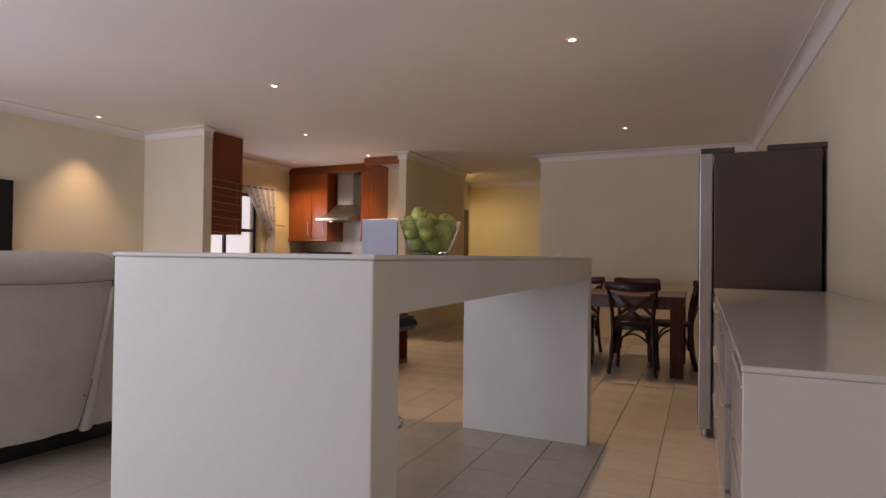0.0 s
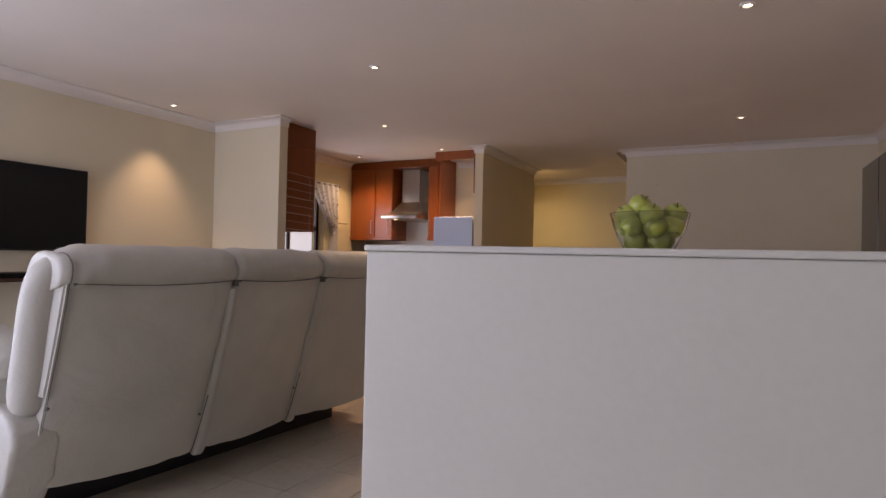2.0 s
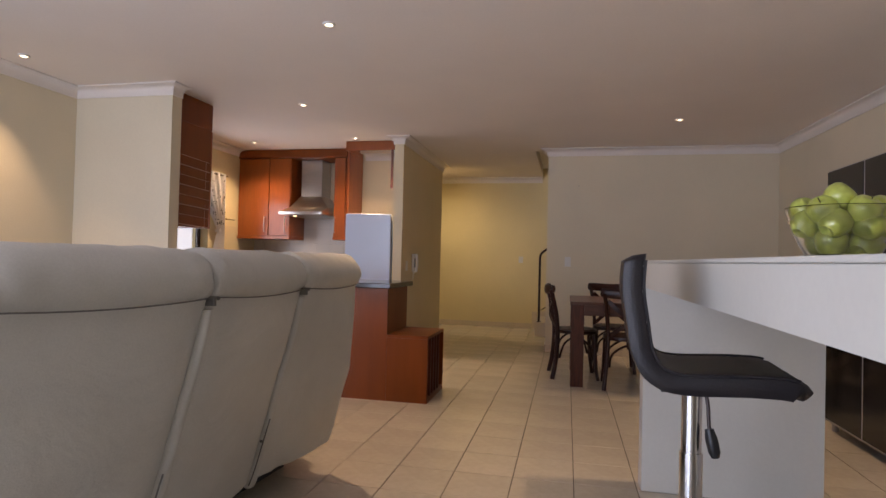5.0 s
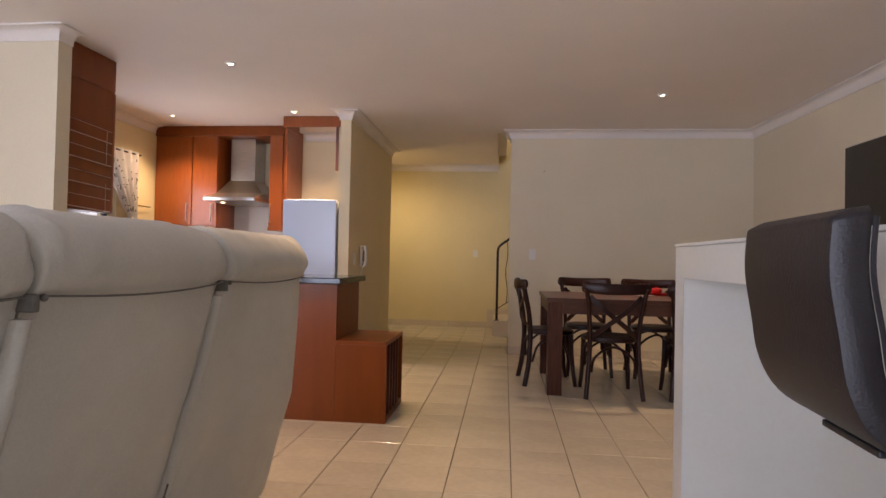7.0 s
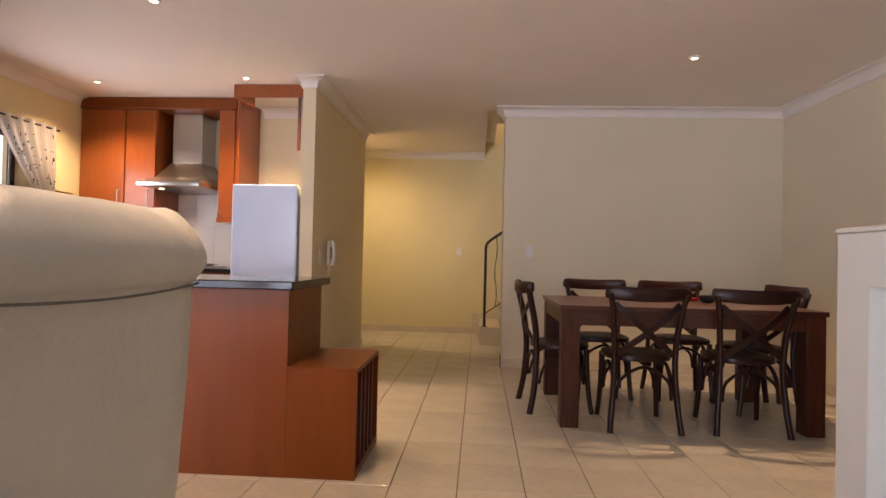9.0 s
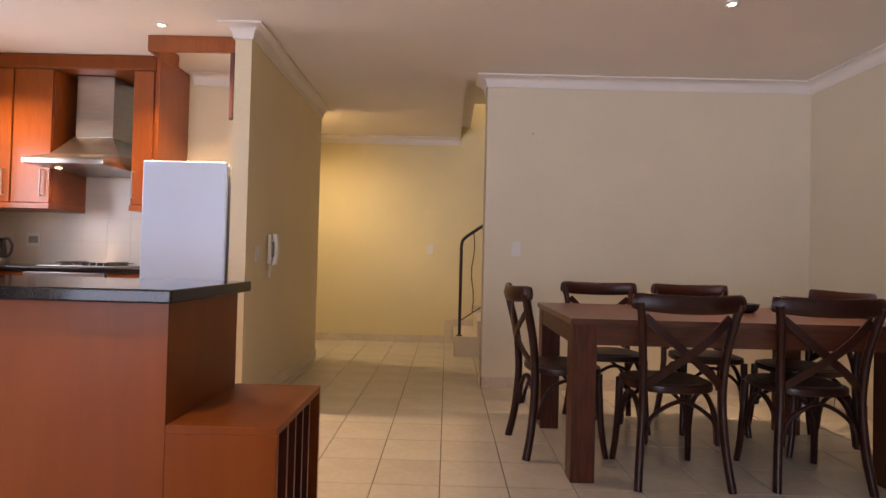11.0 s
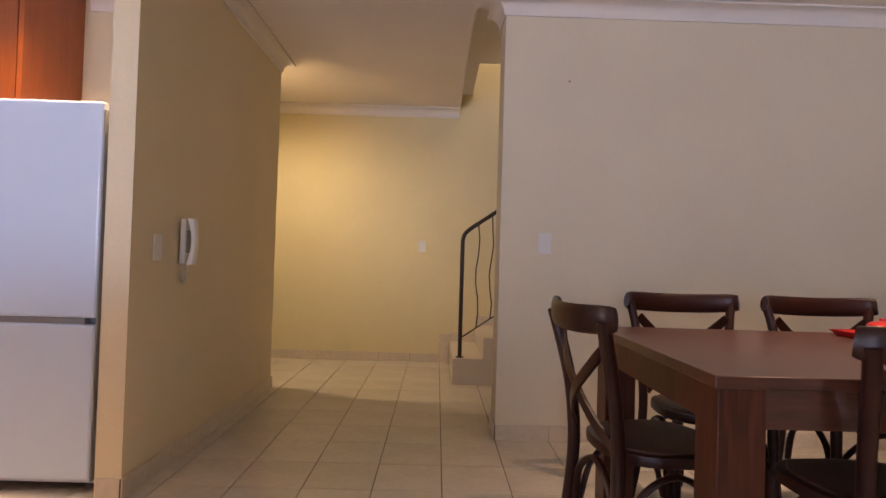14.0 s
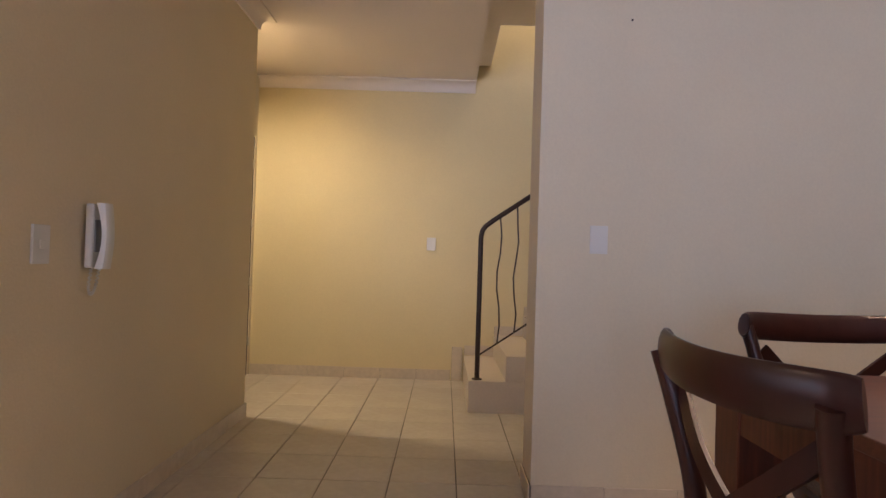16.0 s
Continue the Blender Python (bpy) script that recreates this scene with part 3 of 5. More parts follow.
def crinkle(p, strength):
    """Small gathers, strongest near a section's ends."""
    q = Vector((p.x * 9, p.y * 26, p.z * 9))
    return strength * noise.noise(q) + 0.4 * strength * noise.noise(q * 2.3)


for k in range(3):
    ya, yb = SY[k] + 0.004, SY[k + 1] - 0.004
    nrow = 21
    rows = []
    for i in range(nrow):
        u = i / (nrow - 1)
        e = 1 - abs(2 * u - 1) ** 10
        y = ya + (yb - ya) * u
        r = []
        for p in BACK_LINE:
            full = 0.020 * (1 - (2 * u - 1) ** 4) * math.sin(math.pi * min(1, (p.z - 0.05) / 1.0))
            dip = -0.012 * (1 - e)
            sag = (0.02 * math.sin(math.pi * u) + 0.006 * noise.noise(Vector((y * 14, k, 0)))) * (p.z < 0.2)
            out = 0.095 * max(0.0, u - 0.3) / 0.7 * min(1.0, (1.0 - p.z) * 2.2) if k == 2 else 0.0
            r.append(Vector((SX + p.x + out + full + dip + 0.003 * noise.noise(Vector((k, y * 4, p.z * 4))), y, p.z - sag)))
        for q in ((-0.15, 0.98), (-0.24, 0.75), (-0.34, 0.45), (-0.42, 0.12)):
            r.append(Vector((SX + q[0] - 0.02, y, q[1])))
        rows.append(r)
    bm = bmesh.new()
    loft(bm, rows)
    part("back_panel", bm, M_LEATHER, sofa, "taut leather back panel", smooth=50)
    ng = 33
    rows = []
    cx, cz = -0.12, 1.045
    for i in range(ng):
        u = 0.5 - 0.5 * math.cos(math.pi * i / (ng - 1))
        e = (1 - abs(2 * u - 1) ** 9) ** 0.5 if 0 < u < 1 else 0.0
        near_end = max(0.0, 1 - u / 0.16) if k == 0 else 0.0
        y = SY[k] + 0.003 + (SY[k + 1] - SY[k] - 0.006) * u - 0.030 * near_end
        gather = (abs(2 * u - 1) ** 2.5)
        r = []
        for hx, hz in HEAD:
            sc = 0.80 + 0.20 * e - 0.12 * near_end
            x, z = cx + (hx - cx) * sc, cz + (hz - cz) * (sc if hz > cz else 0.93 + 0.07 * e)
            z -= 0.018 * near_end + 0.010 * math.sin(math.pi * u) * (hz < 1.0)
            v = Vector((SX + x, y, z))
            w = crinkle(v + Vector((k * 3, 0, 0)), 0.021 * gather + 0.002)
            v += Vector(((x - cx), 0, (z - cz))).normalized() * w
            r.append(v)
        rows.append(r)
    bm = bmesh.new()
    loft(bm, rows)
    part("headrest", bm, M_LEATHER, sofa, "gathered stuffed leather headrest", smooth=75)
    if k == 0:
        bm = bmesh.new()
        sweep(bm, rows[4][0:23], ring(0.0022, seg=6), up=Vector((0, 1, 0)))
        part("headrest_seam", bm, M_SEAM, sofa, "thin seam over the headrest")
    else:
        # small dark block paints the shade in the notch between headrests
        part("gap", boxed(SX - 0.05, SX + 0.003, ya - 0.010, ya + 0.004, 0.962, 0.992, bevel=0.003), M_SEAM, sofa, "dark block standing in for the shade between two headrests")
    bm = bmesh.new()
    sweep(bm, [(SX - 0.003 + 0.012 * (1 - (2 * u - 1) ** 6), ya + 0.01 + (yb - ya - 0.02) * u, 0.988 - 0.012 * math.sin(math.pi * u)) for u in [i / 16 for i in range(17)]], ring(0.0024, seg=6))
    part("seam", bm, M_SEAM, sofa, "dark stitched seam")
    for yy, zz, xx in ((ya + 0.012, 0.985, -0.002), (yb - 0.05, 0.36, -0.160)):
        bm = bmesh.new()
        bmesh.ops.create_icosphere(bm, subdivisions=2, radius=0.0065, matrix=Matrix.Translation((SX + xx + 0.004, yy, zz)))
        part("stud", bm, M_SEAM, sofa, "small dark upholstery stud", smooth=60)
    if k < 2:
        y = SY[k + 1]
        rows = []
        for i, p in enumerate(BACK_LINE[:-1]):
            g = 1 - p.z
            half = 0.010 + 0.018 * g
            wv = 0.003 * math.sin(p.z * 17 + k)
            rows.append([Vector((SX + p.x - 0.004, y - half - 0.006, p.z - 0.03 * g)), Vector((SX + p.x + 0.012 + wv, y - half, p.z - 0.03 * g)), Vector((SX + p.x + 0.016 + wv, y, p.z - 0.03 * g)),
                         Vector((SX + p.x + 0.008, y + half, p.z - 0.02 * g)), Vector((SX + p.x - 0.03, y + half, p.z - 0.02 * g)), Vector((SX + p.x - 0.03, y - half, p.z - 0.02 * g))])
        bm = bmesh.new()
        loft(bm, rows)
        part("side_flap", bm, M_LEATHER, sofa, "soft leather flap between the seats", smooth=60)
    bm = bmesh.new()
    box(bm, SX - 1.0, SX - 0.33, ya + 0.01, yb - 0.01, 0.24, 0.50, bevel=0.06, seg=4)
    part("seat_cushion", bm, M_LEATHER, sofa, smooth=60)
    bm = bmesh.new()
    box(bm, SX - 0.42, SX - 0.20, ya + 0.01, yb, 0.42, 0.98, bevel=0.07, seg=4)
    part("backrest", bm, M_LEATHER, sofa, smooth=60)
    part("footrest_panel", boxed(SX - 1.04, SX - 1.0, ya + 0.01, yb - 0.01, 0.08, 0.44, bevel=0.015), M_LEATHER, sofa, smooth=60)
# piped seams down the near edge of the back and beside each flap
bm = bmesh.new()
sweep(bm, [(SX + p.x + 0.004, SY[0] - 0.002, p.z) for p in BACK_LINE], ring(0.0035, seg=8), up=Vector((0, 1, 0)))
part("piping", bm, M_LEATHER, sofa, "piped leather edge", smooth=60)
bm = bmesh.new()
sweep(bm, [(SX + p.x + 0.0015, SY[0] + 0.007, p.z) for p in BACK_LINE], ring(0.0009, seg=6), up=Vector((0, 1, 0)))
part("seam", bm, M_SEAM, sofa, "dark stitched seam")
for yj in SY[1:3]:
    bm = bmesh.new()
    low = [p for p in BACK_LINE if 0.10 < p.z < 0.48]
    sweep(bm, [(SX + p.x + 0.021, yj - 0.030 - 0.030 * (0.48 - p.z) / 0.38 * (1.4 - 1.6 * p.z), p.z) for p in low], ring(0.0028, seg=6), up=Vector((0, 1, 0)))
    part("seam", bm, M_SEAM, sofa, "dark open seam beside the flap")
for zz in (0.505,):
    bm = bmesh.new()
    bmesh.ops.create_icosphere(bm, subdivisions=2, radius=0.0075, matrix=Matrix.Translation((SX - 0.125, SY[0] + 0.004, zz)))
    part("stud", bm, M_SEAM, sofa, "small dark upholstery stud", smooth=60)
# flat strip and stuffed roll down the near side of the back
rows = []
for p in [q for q in BACK_LINE if q.z > 0.5]:
    t, f = (p.z - 0.3) / 0.7, min(1.0, 0.12 + (p.z - 0.5) / 0.11)
    rows.append([Vector((SX + p.x - 0.001, SY[0] + 0.006, p.z)), Vector((SX + p.x - 0.004, SY[0] - 0.010, p.z)), Vector((SX + p.x - (0.05 + 0.045 * t) * f, SY[0] - 0.016, p.z + 0.01 * f)), Vector((SX + p.x - (0.06 + 0.05 * t) * f, SY[0] + 0.01, p.z + 0.01 * f))])
bm = bmesh.new()
loft(bm, rows)
part("side_strip", bm, M_LEATHER, sofa, "pale leather strip down the side of the back", smooth=40)
bm = bmesh.new()
path = smoothline([(SX - 0.225, SY[0] + 0.0, 0.47), (SX - 0.202, SY[0] - 0.024, 0.56), (SX - 0.162, SY[0] - 0.030, 0.74), (SX - 0.125, SY[0] - 0.032, 0.92), (SX - 0.105, SY[0] - 0.015, 1.02), (SX - 0.100, SY[0] + 0.04, 1.05)], 6)
sweep(bm, path, lambda u: [(a * (1 + 0.06 * math.sin(9 * u + 4 * a)), b) for a, b in ring(0.050 * (0.35 + 0.65 * min(1, u * 8)), 0.058 * (0.45 + 0.55 * min(1, u * 8)), 16)], up=Vector((0, 1, 0)))
part("side_roll", bm, M_LEATHER, sofa, "stuffed leather roll down the side of the back", smooth=75)
for y0, xr in ((SY[0] - 0.13, 0.0), (SY[3] - 0.06, 0.12)):
    rows = []
    line = smoothline([(SX - 0.29 - xr, 0, 0.69), (SX - 0.36 - xr, 0, 0.745), (SX - 0.47, 0, 0.80), (SX - 0.62, 0, 0.83), (SX - 0.80, 0, 0.80), (SX - 0.97, 0, 0.70), (SX - 1.05, 0, 0.56)], 5)
    for i, p in enumerate(line):
        grow = min(1.0, 0.35 + i / 8)
        hw, cy = 0.085 * grow, y0 + 0.10
        low = p.z - 0.17 * grow
        r = [Vector((p.x, cy - hw * 0.6, low)), Vector((p.x, cy - hw, p.z - 0.12 * grow))]
        r += [Vector((p.x, cy - (hw + 0.02 * grow) * math.cos(a), p.z - 0.08 * grow + 0.08 * grow * math.sin(a))) for a in [math.pi * j / 10 for j in range(11)]]
        r += [Vector((p.x, cy + hw, p.z - 0.12 * grow)), Vector((p.x, cy + hw * 0.6, low))]
        rows.append(r)
    bm = bmesh.new()
    loft(bm, rows)
    part("armrest", bm, M_LEATHER, sofa, "padded leather armrest rising to the front", smooth=60)
    bm = bmesh.new()
    box(bm, SX - 1.03, SX - 0.31 - xr, y0 - 0.01, y0 + 0.20, 0.46, 0.63, bevel=0.075, seg=6)
    part("arm_cushion", bm, M_LEATHER, sofa, "puffed leather roll under the armrest", smooth=60)
    bm = bmesh.new()
    side = [(SX - 1.03, 0.09), (SX - 0.262 - xr, 0.09), (SX - 0.20 - xr, 0.22), (SX - 0.155 - xr, 0.36), (SX - 0.16 - xr, 0.42), (SX - 0.20 - xr, 0.475), (SX - 0.30 - xr, 0.51), (SX - 1.03, 0.52)]
    va, vb = [[bm.verts.new((x, y, z)) for x, z in side] for y in (y0 + 0.045, y0 + 0.20)]
    for q in range(8):
        bm.faces.new((va[q], va[(q + 1) % 8], vb[(q + 1) % 8], vb[q]))
    bm.faces.new(va)
    bm.faces.new(vb[::-1])
    bmesh.ops.bevel(bm, geom=bm.edges[:], offset=0.022, segments=4, affect="EDGES", profile=0.5)
    part("side_panel", bm, M_LEATHER, sofa, "leather side panel", smooth=60)
# base kept black so that the gap under the sofa reads as shadow
part("base", boxed(SX - 0.92, SX - 0.40, SY[0], SY[3], 0.0, 0.22), M_BLACKPL, sofa, "recliner base, black for the shade under the sofa")

for ob in sofa.children:                                # the near seat is turned a little out of line
    for v in ob.data.vertices:
        y = v.co.y + sofa.location.y
        if y < SY[1]:
            v.co.x -= 0.155 * ((SY[1] - y) / (SY[1] - SY[0])) ** 1.2

# ---- television wall ----
TVX = LEFT + 0.045
tv = thing("television", (TVX, 2.95, 1.08), "large flat black television on the cream wall", "television")
part("casing", boxed(TVX - 0.03, TVX + 0.012, 2.28, 3.52, 1.09, 1.81, bevel=0.005), M_BLACKPL, tv)
part("screen", boxed(TVX + 0.0125, TVX + 0.015, 2.292, 3.508, 1.104, 1.80), M_SCREEN, tv, "glossy dark screen")
part("wall_mount", boxed(LEFT + 0.002, TVX - 0.031, 2.75, 3.15, 1.3, 1.6), M_BLACKPL, tv)
desk = thing("tv_desk", (-5.95, 2.75, 0), "dark-topped narrow media desk with pale panels below", "desk")
part("top", boxed(LEFT + 0.004, -5.7, 1.95, 3.43, 0.845, 0.875, bevel=0.003), M_DARKWOOD, desk, "dark brown desk top")
part("panel", boxed(LEFT + 0.004, -5.78, 1.97, 2.01, 0, 0.844), M_PLASTIC, desk)
part("panel", boxed(LEFT + 0.004, -5.78, 3.03, 3.07, 0, 0.844), M_PLASTIC, desk)
part("panel", boxed(LEFT + 0.004, -5.78, 3.37, 3.41, 0, 0.844), M_PLASTIC, desk)
dec = thing("decoder_box", (-5.9, 2.9, 0.876), "flat black decoder box on the media desk", "decoder")
part("casing", boxed(-6.01, -5.79, 2.73, 3.07, 0.880, 0.915, bevel=0.006), M_BLACKPL, dec)
part("front", boxed(-5.7895, -5.786, 2.75, 3.05, 0.887, 0.908), M_SCREEN, dec)
board = thing("sideboard", (-6.05, 4.05, 0), "brown wooden sideboard with framed doors and an overhanging top", "sideboard")
M_BROWN = material("brown_sideboard_wood", (0.16, 0.058, 0.022), 0.35, grain=0.25, grain_scale=14, stretch=(5, 5, 0.6), stain=0.15, stain_scale=3, coat=0.1)
part("top", boxed(LEFT + 0.003, -5.99, 3.45, 4.67, 1.062, 1.088, bevel=0.004), M_BROWN, board, "overhanging wooden top")
part("body", boxed(LEFT + 0.004, -6.025, 3.49, 4.64, 0.0, 1.0615, bevel=0.003), M_BROWN, board)
for ya, yb in ((3.53, 4.06), (4.07, 4.6)):
    door = part("door", boxed(-6.0248, -6.008, ya, yb, 0.08, 1.03, bevel=0.003), M_BROWN, board, "framed wooden door")
    for za, zb, yc, yd in ((0.12, 0.99, ya + 0.055, yb - 0.055),):
        part("door_panel", boxed(-6.0079, -6.002, yc, yd, za, zb, bevel=0.004), M_CHERRY_DARK, door, "darker raised door panel")
ybowl = thing("yellow_bowl", (-6.05, 4.49, 1.088), "pale yellow-green bowl on the wooden sideboard", "bowl")
bm = bmesh.new()
lathe(bm, [(0.05, 0.0), (0.05, 0.008), (0.10, 0.04), (0.14, 0.085), (0.136, 0.086), (0.095, 0.045), (0.0, 0.014)], (-6.05, 4.49, 1.0885), 28)
bmesh.ops.scale(bm, vec=(0.55, 1, 1), space=Matrix.Translation((6.2, -4.74, 0)), verts=bm.verts)
part("dish", bm, M_YELLOW, ybowl, smooth=50)

vase = thing("flower_pot", (-5.34, 2.9, 0), "pink artificial flowers in a pale floor pot", "flowers")
bm = bmesh.new()
lathe(bm, [(0.0, 0.0), (0.09, 0.0), (0.12, 0.10), (0.13, 0.35), (0.10, 0.50), (0.09, 0.54), (0.075, 0.54), (0.0, 0.52)], (-5.34, 2.9, 0), 24)
part("pot", bm, M_PLASTIC, vase, "pale pot", smooth=50)
bm, bm2 = bmesh.new(), bmesh.new()
for k in range(120):
    a, el, rr = rng.uniform(0, 6.28), rng.uniform(-0.2, 1.4), rng.uniform(0.6, 1.0)
    c = Vector((-5.34 + 0.17 * rr * math.cos(a) * math.cos(el), 2.9 + 0.17 * rr * math.sin(a) * math.cos(el), 0.62 + 0.17 * rr * math.sin(el)))
    b = bm if k % 3 else bm2
    d1, d2 = Vector([rng.uniform(-1, 1) for _ in range(3)]).normalized(), Vector([rng.uniform(-1, 1) for _ in range(3)]).normalized()
    sz = 0.022 if b is bm else 0.035
    for q in range(3):
        d3 = d1.cross(d2).normalized()
        vs = [b.verts.new(c), b.verts.new(c + d1 * sz + d3 * 0.006), b.verts.new(c + (d1 + d2) * sz * 0.8 + d3 * 0.012), b.verts.new(c + d2 * sz + d3 * 0.004)]
        b.faces.new(vs)
        d1, d2 = d2, d3
part("blossoms", bm, M_PINK, vase, "pink blossoms", kind="stuff")
part("leaves", bm2, M_LEAF, vase, "green leaves", kind="stuff")


# ---- kitchen ----
UF, UB = 7.77, 1.345                       # front of the wall cupboards and their underside


def bar_handle(door, x, y, z0, z1):
    bm = bmesh.new()
    sweep(bm, [(x, y, z0), (x, y - 0.03, z0), (x, y - 0.03, z1), (x, y, z1)], ring(0.006, seg=8), up=Vector((1, 0, 0)))
    part("handle", bm, M_STEEL, door, "brushed steel bar handle", smooth=50)


def wall_cupboard(name, x0, x1, doors, label):
    c = thing(name, ((x0 + x1) / 2, KITCHEN, UB), label, "kitchen cupboard", "kitchen wall cupboards")
    part("body", boxed(x0, x1, UF + 0.02, KITCHEN - 0.002, UB + 0.045, 2.43), M_CHERRY, c)
    part("light_pelmet", boxed(x0, x1 + 0.0, UF - 0.012, KITCHEN - 0.002, UB, UB + 0.044, bevel=0.004), M_CHERRY, c, "lower cherry trim")
    for xa, xb, hx in doors:
        d = part("door", boxed(xa + 0.002, xb - 0.002, UF, UF + 0.0195, UB + 0.05, 2.428, bevel=0.003), M_CHERRY, c, "plain cherry door")
        bar_handle(d, hx, UF, UB + 0.10, UB + 0.30)
    return c


wall_cupboard("wall_cupboard", KLEFT + 0.003, -5.375, [(KLEFT + 0.01, -5.69, -5.735), (-5.68, -5.38, -5.435)], "two-door cherry veneer wall cupboard")
wall_cupboard("wall_cupboard", -4.755, -4.575, [(-4.753, -4.595, -4.73)], "narrow one-door cherry veneer wall cupboard beside the hood")
trimtop = solid("cupboard_cornice", boxed(KLEFT + 0.003, -4.575, UF - 0.015, KITCHEN - 0.003, 2.432, 2.546, bevel=0.01), M_CHERRY_BAR, "dark cherry trim board above the wall cupboards", "kitchen trim")
panel = thing("fridge_surround", (-4.435, 7.72, 1.3), "cherry veneer end panel and pelmet above the white fridge", "kitchen panel")
part("end_panel", boxed(-4.553, -4.527, 7.72, KITCHEN - 0.003, 1.30, 2.545), M_CHERRY, panel, "tall cherry end panel")
part("pelmet", boxed(-4.425, -3.745, 7.34, 7.365, 2.435, 2.547, bevel=0.002), M_CHERRY, panel)
part("return_board", boxed(-4.425, -4.40, 7.366, 7.75, 2.435, 2.547), M_CHERRY, panel)
part("side_strip", boxed(-3.845, -3.822, 7.34, 7.365, 1.97, 2.4345), M_CHERRY_DARK, panel)

hood = thing("cooker_hood", (-5.065, 7.92, 1.65), "brushed steel pyramid cooker hood with square chimney", "cooker hood")
hx0, hx1, hy0, hy1 = -5.375, -4.785, 7.46, KITCHEN - 0.012
bm = bmesh.new()
lower = [bm.verts.new(p) for p in ((hx0, hy0, 1.655), (hx1, hy0, 1.655), (hx1, hy1, 1.655), (hx0, hy1, 1.655))]
rim = [bm.verts.new(p) for p in ((hx0, hy0, 1.695), (hx1, hy0, 1.695), (hx1, hy1, 1.695), (hx0, hy1, 1.695))]
mid = [bm.verts.new(p) for p in ((-5.355, 7.72, 1.765), (-4.815, 7.72, 1.765), (-4.815, hy1, 1.765), (-5.355, hy1, 1.765))]
mid2 = [bm.verts.new(p) for p in ((-5.325, 7.84, 1.865), (-4.925, 7.84, 1.865), (-4.925, hy1, 1.865), (-5.325, hy1, 1.865))]
upper = [bm.verts.new(p) for p in ((-5.3, 7.92, 1.935), (-4.99, 7.92, 1.935), (-4.99, hy1, 1.935), (-5.3, hy1, 1.935))]
for a, b in ((lower, rim), (rim, mid), (mid, mid2), (mid2, upper)):
    for k in range(4):
        bm.faces.new((a[k], a[(k + 1) % 4], b[(k + 1) % 4], b[k]))
bm.faces.new(lower[::-1])
bm.faces.new(upper)
bmesh.ops.bevel(bm, geom=bm.edges[:], offset=0.004, segments=2, affect="EDGES", profile=0.5)
part("canopy", bm, M_STEEL, hood, "sloping steel canopy", smooth=25)
part("chimney", boxed(-5.295, -4.995, 7.925, KITCHEN - 0.012, 1.936, 2.428, bevel=0.004), M_STEEL, hood, "square steel flue")
bm = bmesh.new()
lathe(bm, [(0.0, 0), (0.02, 0.0), (0.024, 0.006), (0.0, 0.0061)], (-5.265, 7.7, 1.648), 16)
part("lamp", bm, glow("warm_hood_bulb", (1, 0.75, 0.42), 14), hood, "lit hood lamp")
spot_lamp(-5.265, 7.7, 1.64, 12, WARM, 140)

base = thing("base_cupboards", (-5.335, 7.82, 0), "cherry base cupboards under the back worktop", "kitchen cupboard")
part("body", boxed(KLEFT + 0.003, -4.28, 7.66, KITCHEN - 0.003, 0.0, 0.868), M_CHERRY_BAR, base)
for k, (xa, xb) in enumerate(((-6.175, -5.885), (-5.885, -5.455), (-4.835, -4.29))):
    part("drawer", boxed(xa + 0.003, xb - 0.003, 7.642, 7.6595, 0.72, 0.86, bevel=0.002), M_CHERRY, base)
    d = part("door", boxed(xa + 0.003, xb - 0.003, 7.642, 7.6595, 0.10, 0.712, bevel=0.002), M_CHERRY, base)
    bar_handle(d, xb - 0.05, 7.642, 0.5, 0.68)
part("worktop", boxed(KLEFT + 0.003, -4.265, 7.61, KITCHEN - 0.003, 0.87, 0.905, bevel=0.008), M_GRANITE, base, "black granite worktop")
oven = thing("built_in_oven", (-5.145, 7.65, 0.2), "built-in steel oven with dark glass below the hob", "oven")
part("front", boxed(-5.45, -4.84, 7.62, 7.6585, 0.15, 0.865, bevel=0.003), M_STEEL, oven)
part("door_glass", boxed(-5.405, -4.885, 7.614, 7.619, 0.22, 0.62), M_SCREEN, oven, "dark oven glass")
bm = bmesh.new()
sweep(bm, [(-5.395, 7.62, 0.68), (-5.395, 7.585, 0.68), (-4.895, 7.585, 0.68), (-4.895, 7.62, 0.68)], ring(0.009, seg=10))
part("handle", bm, M_STEEL, oven, smooth=50)
hob = thing("gas_hob", (-5.105, 7.87, 0.906), "steel hob with black knobs and pan supports", "hob")
part("plate", boxed(-5.395, -4.815, 7.68, 8.14, 0.906, 0.916, bevel=0.003), M_STEEL, hob)
for k in range(4):
    bm = bmesh.new()
    lathe(bm, [(0.021, 0.0), (0.021, 0.02), (0.015, 0.026), (0.0, 0.026)], (-5.065 + 0.055 * k, 7.75, 0.9165), 16)
    part("knob", bm, M_BLACKPL, hob, smooth=40)
for cx, cy in ((-5.275, 8.02), (-4.935, 8.02), (-5.275, 7.85), (-4.935, 7.88)):
    bm = bmesh.new()
    lathe(bm, [(0.045, 0.0), (0.045, 0.008), (0.03, 0.014), (0.0, 0.014)], (cx, cy, 0.9165), 16)
    part("burner", bm, M_BLACKPL, hob, smooth=40)
    bm = bmesh.new()
    box(bm, cx - 0.09, cx + 0.09, cy - 0.004, cy + 0.004, 0.932, 0.938)
    box(bm, cx - 0.004, cx + 0.004, cy - 0.08, cy + 0.08, 0.9381, 0.944)
    part("pan_support", bm, M_IRON, hob)

